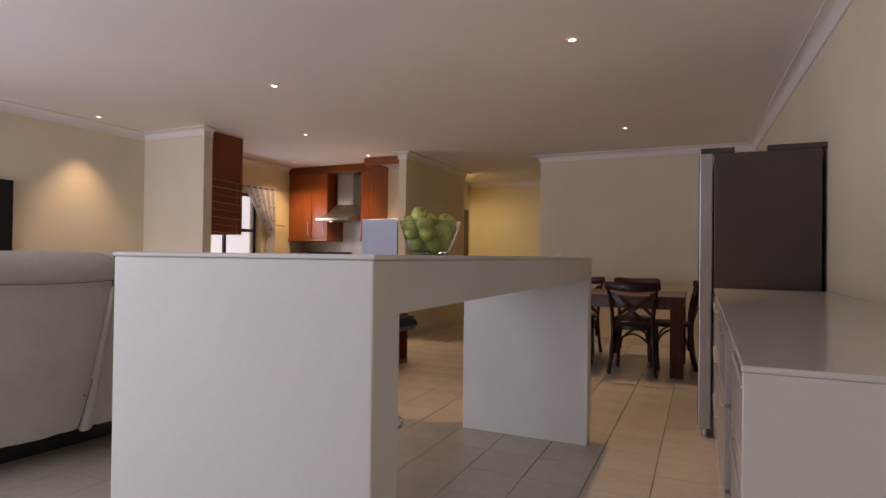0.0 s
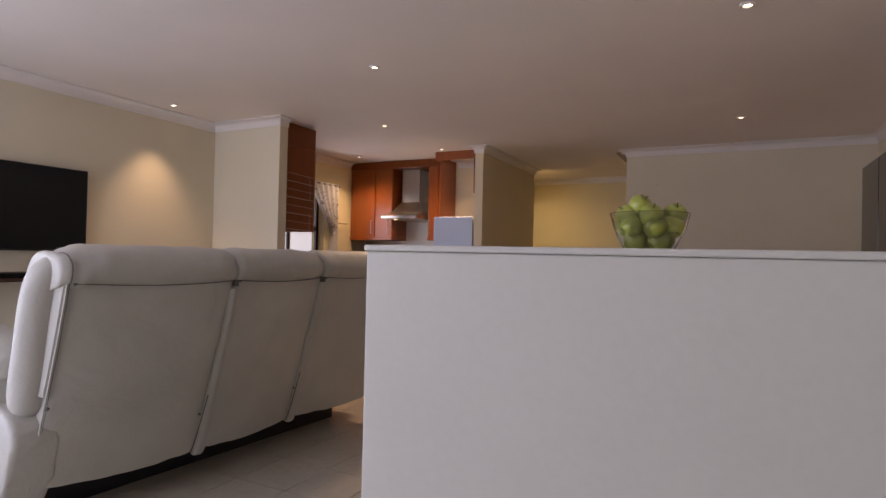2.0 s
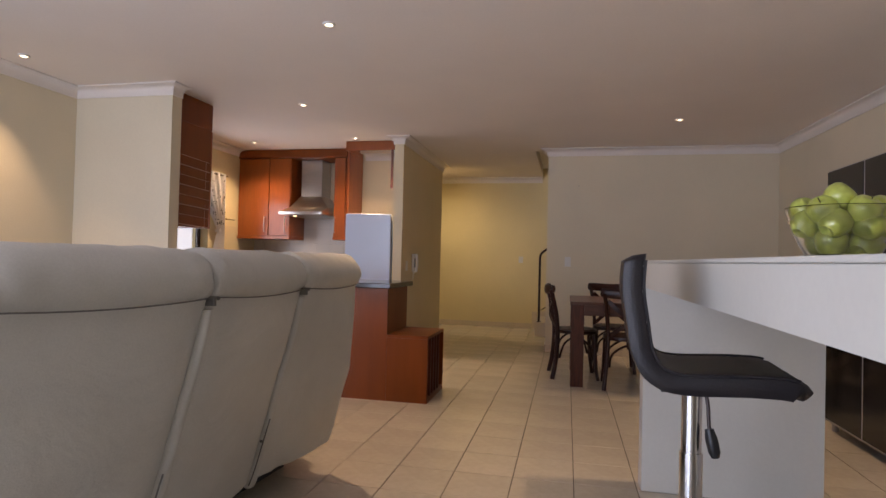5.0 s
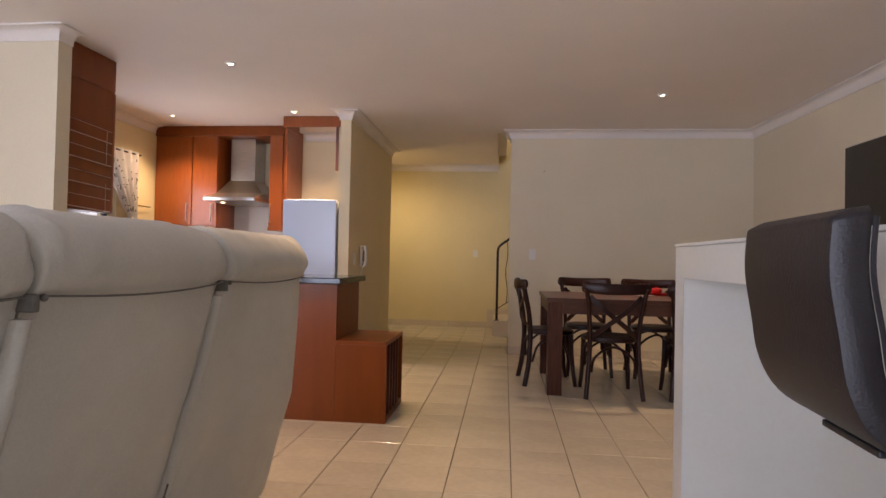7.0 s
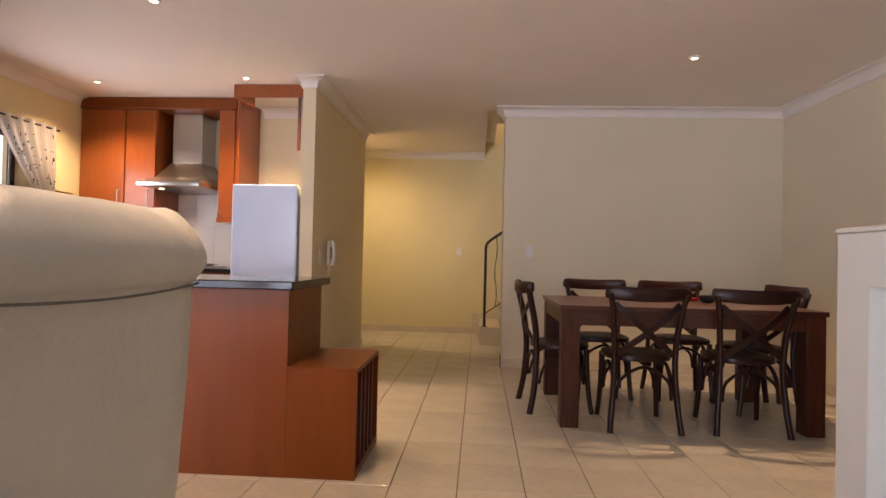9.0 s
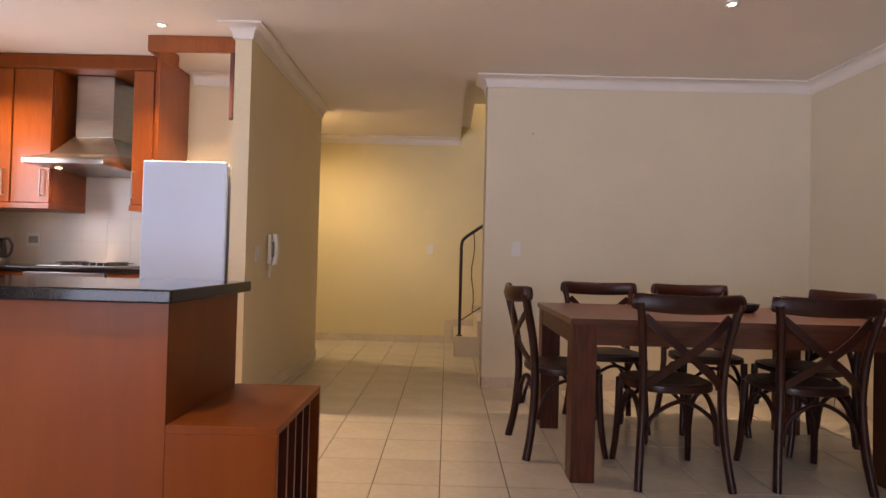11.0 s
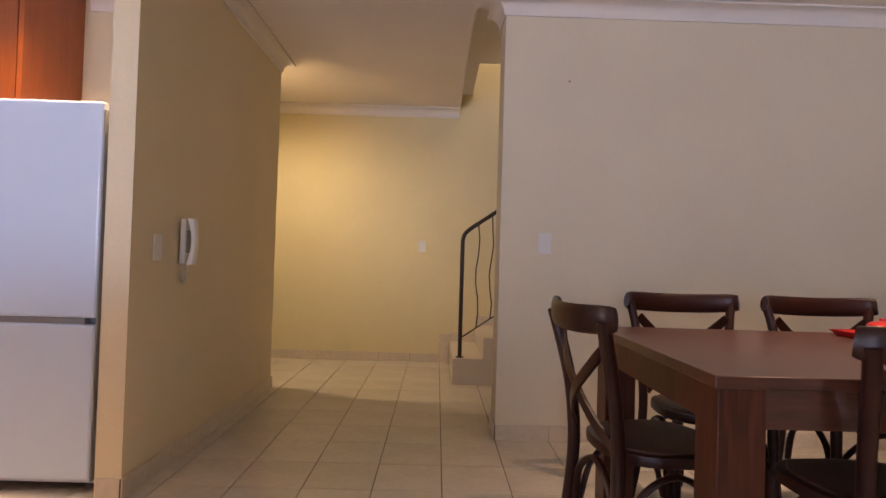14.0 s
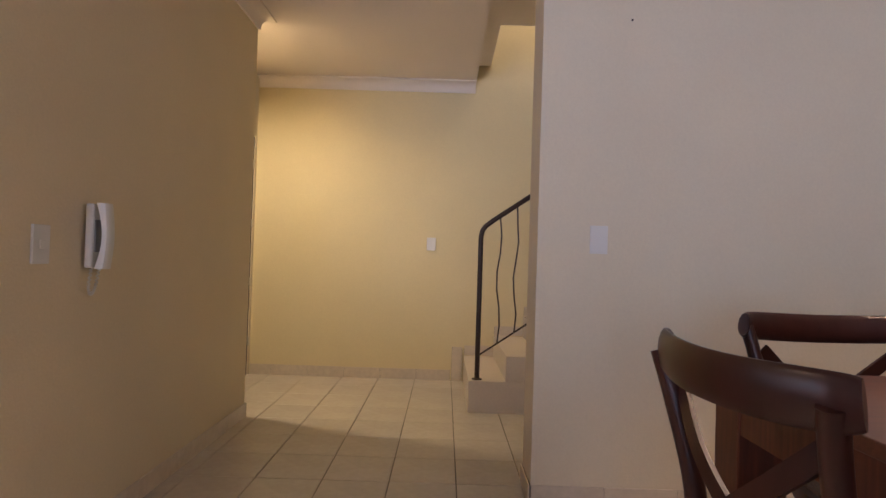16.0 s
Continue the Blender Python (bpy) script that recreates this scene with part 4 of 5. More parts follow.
KX, KY = -5.88, 7.9
ket = thing("kettle", (KX, KY, 0.906), "glossy black and steel electric kettle on the worktop", "kettle")
bm = bmesh.new()
lathe(bm, [(0.075, 0.0), (0.078, 0.01), (0.078, 0.05), (0.0, 0.051)], (KX, KY, 0.906), 24)
part("base", bm, M_STEEL, ket, "steel lower band", smooth=40)
bm = bmesh.new()
lathe(bm, [(0.077, 0.052), (0.072, 0.12), (0.064, 0.19), (0.058, 0.205), (0.02, 0.215), (0.0, 0.216)], (KX, KY, 0.906), 24)
part("body", bm, M_SCREEN, ket, "black kettle body", smooth=50)
bm = bmesh.new()
sweep(bm, smoothline([(KX + 0.05, KY, 1.105), (KX + 0.10, KY, 1.11), (KX + 0.13, KY, 1.06), (KX + 0.115, KY, 0.99), (KX + 0.075, KY, 0.965)], 5), ring(0.011, 0.008, seg=8), up=Vector((0, 1, 0)))
part("handle", bm, M_BLACKPL, ket, smooth=50)

splash = structure("wall_tiles", boxed(KLEFT + 0.002, -4.58, KITCHEN - 0.0085, KITCHEN - 0.0035, 0.906, 1.60), M_GROUT, "white tiled kitchen splashback")


for i in range(8):
    for j in range(4):
        xa, za = -4.581 - 0.2 * (i + 1), 0.907 + 0.2 * j
        part("wall_tile", boxed(max(xa, KLEFT + 0.003) + 0.001, xa + 0.1996, KITCHEN - 0.0115, KITCHEN - 0.009, za, min(za + 0.1994, 1.65)), M_SPLASH, splash)


def plate(name, at, across, up, normal, w, h, label, rocker=True, category="switch"):
    """A flat electric plate on a wall."""
    t = thing(name, at, label, category, "wall switches")
    at, across, up, normal = Vector(at), Vector(across), Vector(up), Vector(normal)

    def slab(nm, w2, h2, d0, d1, mat, dx=0, dz=0):
        bm = bmesh.new()
        r = bmesh.ops.create_cube(bm, size=1.0)
        for v in r["verts"]:
            v.co = at + across * (v.co.x * w2 + dx) + up * (v.co.y * h2 + dz) + normal * (d0 + (v.co.z + 0.5) * (d1 - d0))
        bmesh.ops.bevel(bm, geom=bm.edges[:], offset=0.0018, segments=2, affect="EDGES", profile=0.5)
        part(nm, bm, mat, t)
    slab("cover", w, h, 0.0005, 0.009, M_PLASTIC)
    if rocker:
        slab("rocker", w * 0.3, h * 0.22, 0.0095, 0.0135, M_PLASTIC)
    else:
        slab("socket", w * 0.7, h * 0.5, 0.0095, 0.012, M_GREY)


plate("socket_plate", (-5.80, KITCHEN - 0.012, 1.115), (1, 0, 0), (0, 0, 1), (0, -1, 0), 0.115, 0.115, "white double wall socket on the tiles", False, "socket")

# white fridge
WX0, WX1, WY0, WY1 = -4.34, -3.775, 7.17, 7.63
wf = thing("white_fridge", (-4.03, 7.4, 0), "white enamelled fridge-freezer with grey grip line", "fridge")
part("body", boxed(WX0, WX1, WY0 + 0.06, WY1, 0.03, 1.628, bevel=0.008), M_WHITEGOODS, wf)
part("door", boxed(WX0, WX1, WY0, WY0 + 0.057, 0.735, 1.645, bevel=0.012, seg=3), M_WHITEGOODS, wf, "tall white upper door")
part("door", boxed(WX0, WX1, WY0, WY0 + 0.057, 0.06, 0.708, bevel=0.012, seg=3), M_WHITEGOODS, wf, "white freezer door")
part("grip", boxed(WX0 + 0.01, WX1 - 0.05, WY0 + 0.012, WY0 + 0.05, 0.709, 0.734), M_GREY, wf, "recessed grey grip strip")
part("edge_trim", boxed(WX1 + 0.0005, WX1 + 0.006, WY0 + 0.004, WY0 + 0.03, 0.06, 1.61), M_GREY, wf, "grey door edge strip")
for xa in (WX0 + 0.05, WX1 - 0.05):
    bm = bmesh.new()
    rod(bm, (xa, WY0 + 0.1, 0), (xa, WY0 + 0.1, 0.058), 0.02)
    part("foot", bm, M_GREY, wf)

# hanging cupboard beside the wall stub, its end panel striped with pale slats
HX, HY0, HY1 = -5.10, 5.09, 5.63
hc = thing("hanging_cupboard", (-5.57, 5.455, 1.36), "red cherry hanging cupboard with pale wire plate rack on its end", "kitchen cupboard")
part("body", boxed(KLEFT + 0.003, HX - 0.02, HY0, HY1 - 0.02, 1.362, 2.546), M_CHERRY_BAR, hc)
part("end_panel", boxed(HX - 0.0195, HX, HY0, HY1 - 0.01, 1.36, 2.30, bevel=0.002), M_CHERRY_BAR, hc, "dark red end panel")
part("top_panel", boxed(HX - 0.0195, HX, HY0, HY1, 2.302, 2.546, bevel=0.002), M_CHERRY_BAR, hc)
for xa in (-6.11, -5.6):
    d = part("door", boxed(xa + 0.003, xa + 0.505, HY1 - 0.0195, HY1, 1.365, 2.29, bevel=0.003), M_CHERRY, hc)
for k in range(8):
    z = 1.375 + 0.088 * k
    bm = bmesh.new()
    sweep(bm, [(HX + 0.006, HY0 + 0.03, z + 0.012), (HX + 0.006, HY1 - 0.035, z - 0.006)], ring(0.0025 if k % 2 else 0.0045, seg=6))
    part("wire", bm, M_RACK, hc, "pale rack wire")
for z0, z1 in ((1.375, 1.58), (1.73, 1.98)):
    bm = bmesh.new()
    rod(bm, (HX + 0.007, HY1 - 0.09, z0), (HX + 0.007, HY1 - 0.09, z1), 0.0025, 6)
    part("wire", bm, M_RACK, hc, "pale rack wire")

# window with dark frame, curtains and outdoors
WA, WB, WZ0, WZ1 = WIN
win = structure("window_1", boxed(KLEFT - 0.14, KLEFT - 0.10, WA, WA + 0.045, WZ0, WZ1), M_IRON, "dark steel kitchen window")
for y0, y1, z0, z1 in ((WB - 0.045, WB, WZ0, WZ1), (WA + 0.046, WB - 0.046, WZ1 - 0.045, WZ1), (WA + 0.046, WB - 0.046, WZ0, WZ0 + 0.045), (WA + 0.046, WB - 0.046, 1.46, 1.51), (6.48, 6.525, WZ0 + 0.046, 1.459)):
    part("window_frame", boxed(KLEFT - 0.14, KLEFT - 0.10, y0, y1, z0, z1), M_IRON, win)
for y0, y1, z0, z1 in ((WA + 0.046, WB - 0.046, 1.511, WZ1 - 0.046), (WA + 0.046, 6.479, WZ0 + 0.046, 1.459), (6.526, WB - 0.046, WZ0 + 0.046, 1.459)):
    p = part("pane", boxed(KLEFT - 0.122, KLEFT - 0.118, y0, y1, z0, z1), M_GLASS, win)
    p.visible_shadow = False
structure("backdrop", boxed(KLEFT - 1.32, KLEFT - 1.30, 3.6, 9.6, -0.5, 4.5), M_OUTSIDE, "overexposed pale outdoors beyond the window")
rodc = thing("curtain_rod", (KLEFT + 0.06, 6.63, 2.13), "thin dark curtain rod above the kitchen window", "curtain rod")
bm = bmesh.new()
rod(bm, (KLEFT + 0.06, 5.78, 2.135), (KLEFT + 0.06, 7.42, 2.135), 0.008)
part("pole", bm, M_IRON, rodc)
for y in (5.83, 7.4):
    bm = bmesh.new()
    rod(bm, (KLEFT + 0.001, y, 2.135), (KLEFT + 0.052, y, 2.135), 0.006)
    part("bracket", bm, M_IRON, rodc)


def curtain(y_out, y_in, y_tie, label):
    """A curtain gathered to a tie at the window's side; y_out: outer edge, y_in: inner edge at the rod."""
    ob = thing("curtain", (KLEFT + 0.06, y_out, 1.0), label, "curtain", "kitchen curtains")
    bm, levels, cols = bmesh.new(), 26, 40
    rows = []
    for i in range(levels):
        z = 2.16 - (2.16 - 0.98) * i / (levels - 1)
        if z > 1.42:
            u = (2.16 - z) / 0.74
            inner = y_in + (y_tie - y_in) * (u ** 1.15)
        else:
            inner = y_tie + (y_in - y_tie) * 0.28 * ((1.42 - z) / 0.44) ** 0.7
        outer = y_out
        row = []
        for j in range(cols):
            v = j / (cols - 1)
            w = abs(outer - inner)
            row.append(bm.verts.new((KLEFT + 0.062 + 0.018 * math.sin(v * 34) * (0.5 + 0.5 * min(1, w / 0.3)), outer + (inner - outer) * v, z)))
        rows.append(row)
    for a, b in zip(rows, rows[1:]):
        for j in range(cols - 1):
            bm.faces.new((a[j], a[j + 1], b[j + 1], b[j]))
    bmesh.ops.solidify(bm, geom=bm.faces[:], thickness=0.002)
    part("cloth", bm, M_FABRIC, ob, "white printed cotton", smooth=60)
    bm = bmesh.new()
    r2 = random.Random(9)
    sgn = 1 if y_in < y_out else -1
    for k in range(60):
        z = 1.5 + r2.random() * 0.6
        u = (2.16 - z) / 0.74
        inner = y_in + (y_tie - y_in) * (u ** 1.15)
        y = inner + (y_out - inner) * (0.08 + 0.84 * r2.random())
        w, h = r2.uniform(0.006, 0.02), r2.uniform(0.012, 0.035)
        if k % 3 == 0:
            w, h = h, 0.006
        box(bm, KLEFT + 0.083, KLEFT + 0.0845, y - w / 2, y + w / 2, z - h / 2, z + h / 2)
    part("print", bm, M_PRINT, ob, "small dark printed marks", kind="stuff")
    bm = bmesh.new()
    sweep(bm, [(KLEFT + 0.03, y_tie + sgn * 0.10, 1.44), (KLEFT + 0.095, y_tie + sgn * 0.05, 1.425), (KLEFT + 0.095, y_tie - sgn * 0.01, 1.42), (KLEFT + 0.03, y_tie - sgn * 0.02, 1.42)], [(0.012, -0.02), (0.015, -0.02), (0.015, 0.02), (0.012, 0.02)])
    part("tie", bm, M_FABRIC, ob)


curtain(7.38, 6.68, 7.24, "white cotton curtain with dark print tied back beside the window")
curtain(5.76, 6.43, 5.93, "white printed curtain tied back by the hanging cupboard")
hook = thing("towel_rail", (KLEFT + 0.03, 7.56, 1.58), "small brass towel rail on the kitchen wall", "towel rail")
bm = bmesh.new()
sweep(bm, [(KLEFT + 0.001, 7.46, 1.59), (KLEFT + 0.04, 7.46, 1.585), (KLEFT + 0.04, 7.64, 1.585), (KLEFT + 0.001, 7.64, 1.59)], ring(0.008, seg=8))
part("rail", bm, material("dull_brass", (0.30, 0.24, 0.10), 0.4, 0.8), hook, smooth=50)
structure("wall_tiles", boxed(KLEFT + 0.0015, KLEFT + 0.009, WB + 0.002, UF + 0.4, 0.91, 1.50), M_WALLTILE, "pale tiled band on the kitchen side wall")
solid("side_worktop", boxed(KLEFT + 0.011, -5.53, HY1 + 0.2, 7.565, 0.87, 0.905, bevel=0.008), M_GRANITE, "black granite worktop under the kitchen window", "worktop")
solid("side_base_cupboard", boxed(KLEFT + 0.011, -5.57, HY1 + 0.2, 7.56, 0.0, 0.869), M_CHERRY_BAR, "cherry base cupboard under the kitchen window", "kitchen cupboard")

# ---- bar peninsula with wine box ----
pen = thing("kitchen_peninsula", (-4.1, 5.35, 0), "red cherry peninsula with black granite bar top", "kitchen counter")
part("body", boxed(-5.215, -3.125, 5.09, 5.65, 0.0, 0.885), M_CHERRY_BAR, pen, "smooth red cherry panelling")
part("worktop", boxed(-5.21, -3.085, 5.02, 5.69, 0.886, 0.926, bevel=0.006, seg=3), M_GRANITE, pen, "polished black granite bar top")
wb = thing("wine_box", (-2.96, 5.37, 0), "low red cherry box with upright bottle slots at its end", "cabinet")
BXa, BXb, BYa, BYb, BZ = -3.124, -2.79, 5.09, 5.665, 0.522
part("top", boxed(BXa, BXb, BYa, BYb, BZ - 0.025, BZ, bevel=0.002), M_CHERRY_BAR, wb)
part("front_panel", boxed(BXa, BXb, BYa, BYa + 0.02, 0, BZ - 0.0255, bevel=0.002), M_CHERRY_BAR, wb)
part("rear_panel", boxed(BXa, BXb, BYb - 0.02, BYb, 0, BZ - 0.0255), M_CHERRY_BAR, wb)
# inner back and dividers in darker cherry, painting the shade inside the slots
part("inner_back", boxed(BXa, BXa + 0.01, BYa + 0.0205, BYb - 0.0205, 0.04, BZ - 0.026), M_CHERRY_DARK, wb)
part("bottom", boxed(BXa, BXb - 0.002, BYa + 0.0205, BYb - 0.0205, 0, 0.039), M_CHERRY_BAR, wb)
for k in range(4):
    y = BYa + 0.115 + 0.095 * k
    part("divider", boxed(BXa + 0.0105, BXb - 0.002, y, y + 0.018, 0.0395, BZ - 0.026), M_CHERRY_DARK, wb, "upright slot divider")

# ---- dining table ----
TX0, TX1, TY0, TY1, TZ = -1.70, -0.09, 6.10, 7.085, 0.772
tb = thing("dining_table", ((TX0 + TX1) / 2, (TY0 + TY1) / 2, 0), "solid brown wooden dining table with thick square legs", "dining table")
part("tabletop", boxed(TX0 - 0.012, TX1 + 0.012, TY0 - 0.012, TY1 + 0.012, TZ - 0.03, TZ, bevel=0.003), M_TABLE, tb, "smooth planked tabletop")
for xa in (TX0, TX1 - 0.115):
    for ya in (TY0, TY1 - 0.115):
        part("leg", boxed(xa, xa + 0.115, ya, ya + 0.115, 0, TZ - 0.031, bevel=0.003), M_TABLELEG, tb, "thick square leg")
for ya in (TY0 + 0.004, TY1 - 0.029):
    part("apron", boxed(TX0 + 0.116, TX1 - 0.116, ya, ya + 0.025, TZ - 0.125, TZ - 0.031), M_TABLE, tb)
for xa in (TX0 + 0.004, TX1 - 0.029):
    part("apron", boxed(xa, xa + 0.025, TY0 + 0.116, TY1 - 0.116, TZ - 0.125, TZ - 0.031), M_TABLELEG, tb)


def crossback_chair():
    """Bentwood cross-back chair at the origin, facing +y."""
    c = thing("dining_chair", (0, 0, 0), "dark brown bentwood cross-back dining chair", "dining chair", "chairs round the table")
    Z = Vector((0, 1, 0))
    bm = bmesh.new()
    n = 24
    outline = []
    for k in range(n):
        a = 2 * math.pi * k / n
        ca, sa = math.cos(a), math.sin(a)
        outline.append((0.215 * (abs(ca) ** 0.7) * (1 if ca > 0 else -1) * (1 + 0.08 * sa), 0.20 * (abs(sa) ** 0.75) * (1 if sa > 0 else -1)))
    rows = []
    for sc, z in ((0.93, 0.432), (0.99, 0.436), (1.0, 0.450), (0.985, 0.466), (0.90, 0.468)):
        rows.append([Vector((x * sc, y * sc, z)) for x, y in outline])
    loft(bm, rows)
    part("seat_frame", bm, M_CHAIR, c, "rounded wooden seat rim", smooth=40)
    bm = bmesh.new()
    loft(bm, [[Vector((x * sc, y * sc, z)) for x, y in outline] for sc, z in ((0.88, 0.4685), (0.86, 0.474), (0.70, 0.476), (0.40, 0.472))])
    part("seat", bm, M_SEAT, c, "woven seat panel", smooth=40)
    for s in (-1, 1):
        bm = bmesh.new()
        sweep(bm, smoothline([(s * 0.222, -0.245, 0.0), (s * 0.205, -0.215, 0.16), (s * 0.192, -0.200, 0.34), (s * 0.190, -0.200, 0.47), (s * 0.200, -0.215, 0.62), (s * 0.222, -0.250, 0.78), (s * 0.240, -0.270, 0.865)], 5), ring(0.019, 0.022, 10), up=Z)
        part("back_post", bm, M_CHAIR, c, "curved back leg and post", smooth=50)
        bm = bmesh.new()
        sweep(bm, smoothline([(s * 0.185, 0.150, 0.44), (s * 0.188, 0.155, 0.30), (s * 0.196, 0.170, 0.12), (s * 0.205, 0.190, 0.0)], 5), lambda u: ring(0.021 - 0.005 * u, seg=10), up=Z)
        part("leg", bm, M_CHAIR, c, "front leg", smooth=50)
        bm = bmesh.new()
        sweep(bm, smoothline([(s * 0.178, -0.175, 0.20), (s * 0.182, -0.13, 0.34), (s * 0.184, -0.02, 0.405), (s * 0.184, 0.09, 0.34), (s * 0.186, 0.135, 0.20)], 5), ring(0.010, 0.014, 8), up=Vector((1, 0, 0)))
        part("brace", bm, M_CHAIR, c, "bent side brace", smooth=50)
        bm = bmesh.new()
        pts = smoothline([(s * 0.205, -0.240, 0.80), (s * 0.10, -0.262, 0.705), (0.0, -0.262 - 0.004 * s, 0.625), (-s * 0.10, -0.238, 0.545), (-s * 0.175, -0.200, 0.478)], 6)
        sweep(bm, pts, [(-0.019, -0.005), (0.019, -0.005), (0.019, 0.005), (-0.019, 0.005)], up=Z)
        part("cross_splat", bm, M_CHAIR, c, "thin bent cross slat", smooth=30)
    for y, zt in ((-0.192, 0.40), (0.150, 0.405)):
        bm = bmesh.new()
        sweep(bm, smoothline([(-0.172, y, 0.20), (-0.145, y, 0.32), (0, y, zt), (0.145, y, 0.32), (0.172, y, 0.20)], 6), ring(0.010, 0.014, 8), up=Z)
        part("brace", bm, M_CHAIR, c, "bent arched brace", smooth=50)
    bm = bmesh.new()
    pts = smoothline([(-0.262, -0.245, 0.872), (-0.225, -0.270, 0.868), (-0.11, -0.300, 0.862), (0, -0.308, 0.860), (0.11, -0.300, 0.862), (0.225, -0.270, 0.868), (0.262, -0.245, 0.872)], 5)
    sweep(bm, pts, lambda u: [((0.044 - 0.010 * abs(2 * u - 1) ** 4) * math.sin(2 * math.pi * k / 14), 0.015 * math.cos(2 * math.pi * k / 14) * (0.8 + 0.3 * abs(2 * u - 1) ** 6)) for k in range(14)], up=Z)
    part("top_rail", bm, M_CHAIR, c, "curved polished top rail", smooth=60)
    return c


chair = crossback_chair()
for ob in chair.children_recursive:                     # slim proportions, narrower towards the top rail
    for v in ob.data.vertices:
        up = max(0.0, min(1.0, (v.co.z - 0.5) / 0.35))
        v.co.x *= 0.98 - 0.02 * up
        v.co.z -= 0.004 * up
chair.location, chair.rotation_euler = (-1.195, 6.27, 0), (0, 0, radians(1))
tagged(chair, "dark brown bentwood cross-back chair tucked under the table's long side")
for x, y, turn, lab in ((-0.535, 6.285, -2, "dark brown bentwood chair set askew at the table's long side"),
                        (-1.254, 7.085, 180, "dark brown bentwood cross-back chair between table and wall"),
                        (-0.64, 7.085, 178, "dark brown bentwood chair between table and wall with a glossy rail"),
                        (-1.645, 6.63, -84, "dark brown bentwood chair at the table end by the passage"),
                        (-0.235, 6.76, 94, "dark brown bentwood chair at the table end by the wall")):
    tagged(copy_thing(chair, pose(x, y, 0, 0, 0, turn)), lab)

# things on the table
tray = thing("red_tray", (-0.72, 6.92, TZ), "flat red plastic tray on the dining table", "tray")
bm = bmesh.new()
loft(bm, [[Vector((-0.69 + 0.11 * sx * k, 6.92 + 0.11 * sy * k, TZ + z)) for sx, sy in ((-1, -1), (1, -1), (1, 1), (-1, 1))] for k, z in ((0.85, 0.001), (1.0, 0.022), (0.97, 0.022), (0.83, 0.006))])
part("dish", bm, M_RED, tray)
red = thing("red_pot", (-0.66, 6.93, TZ), "small red lidded plastic pot on the tray", "pot")
bm = bmesh.new()
lathe(bm, [(0.035, 0.0), (0.045, 0.014), (0.05, 0.032), (0.0, 0.033)], (-0.66, 6.93, TZ + 0.008), 24)
part("pot", bm, M_RED, red, smooth=50)
bm = bmesh.new()
lathe(bm, [(0.054, 0.0), (0.054, 0.008), (0.038, 0.020), (0.015, 0.024), (0.014, 0.034), (0.0, 0.035)], (-0.66, 6.93, TZ + 0.042), 24)
part("lid", bm, M_RED, red, "red lid with knob", smooth=50)
solid("paper", boxed(-0.88, -0.72, 6.73, 6.79, TZ + 0.0005, TZ + 0.006), M_PAPER, "folded white paper on the dining table", "paper")
bowl = thing("dark_bowl", (-0.58, 6.68, TZ), "small dark round bowl on the dining table", "bowl")
bm = bmesh.new()
lathe(bm, [(0.03, 0.0), (0.055, 0.02), (0.065, 0.05), (0.06, 0.052), (0.05, 0.022), (0.0, 0.01)], (-0.58, 6.68, TZ), 24)
part("dish", bm, M_BLACKPL, bowl, smooth=50)

# ---- hall: phone, switches, rail, door ----
plate("light_switch", (-3.63, 7.37, 1.04), (0, 1, 0), (0, 0, 1), (1, 0, 0), 0.075, 0.12, "white light switch on the hall partition")
plate("light_switch", (-1.74, DINE, 1.135), (1, 0, 0), (0, 0, 1), (0, -1, 0), 0.075, 0.12, "white light switch on the dining wall")
plate("light_switch", (-2.515, HALL_END, 1.155), (1, 0, 0), (0, 0, 1), (0, -1, 0), 0.075, 0.11, "white light switch on the hall's end wall")
nail = solid("wall_nail", boxed(-1.624, -1.616, DINE - 0.006, DINE - 0.0005, 2.08, 2.088), M_IRON, "tiny dark nail in the dining wall", "nail")
ph = thing("intercom_phone", (-3.6, 7.61, 0.97), "white wall intercom handset with coiled cord", "intercom")
bm = bmesh.new()
box(bm, -3.6195, -3.592, 7.572, 7.65, 0.965, 1.185, bevel=0.006)
part("base", bm, M_PLASTIC, ph)
bm = bmesh.new()
rows = []
for i in range(15):
    u = i / 14
    z = 0.962 + 0.226 * u
    off = 0.030 + 0.022 * math.sin(math.pi * u)
    th = 0.028 - 0.012 * math.sin(math.pi * u)
    rows.append([Vector((-3.618 + off + a, 7.605 + b, z)) for a, b in ((0, -0.024), (th, -0.024), (th + 0.005, -0.016), (th + 0.005, 0.016), (th, 0.024), (0, 0.024))])
loft(bm, rows)
part("handset", bm, M_PLASTIC, ph, "curved white handset", smooth=50)
# thin grey slab on the base imitates the handset's shadow
part("grip_shadow", boxed(-3.5915, -3.586, 7.58, 7.63, 1.02, 1.13), M_GREY, ph, "grey slab painting the shadow behind the handset")
bm = bmesh.new()
cord = []
line = smoothline([(-3.6, 7.585, 0.963), (-3.605, 7.582, 0.90), (-3.607, 7.6, 0.872), (-3.605, 7.62, 0.90), (-3.595, 7.622, 0.963)], 24)
for k, p in enumerate(line):
    cord.append(p + Vector((0.004 * math.cos(k * 1.3), 0.004 * math.sin(k * 1.3), 0)))
sweep(bm, cord, ring(0.0028, seg=5), up=Vector((1, 0, 0)))
part("cord", bm, M_PLASTIC, ph, "coiled white cord", smooth=60)

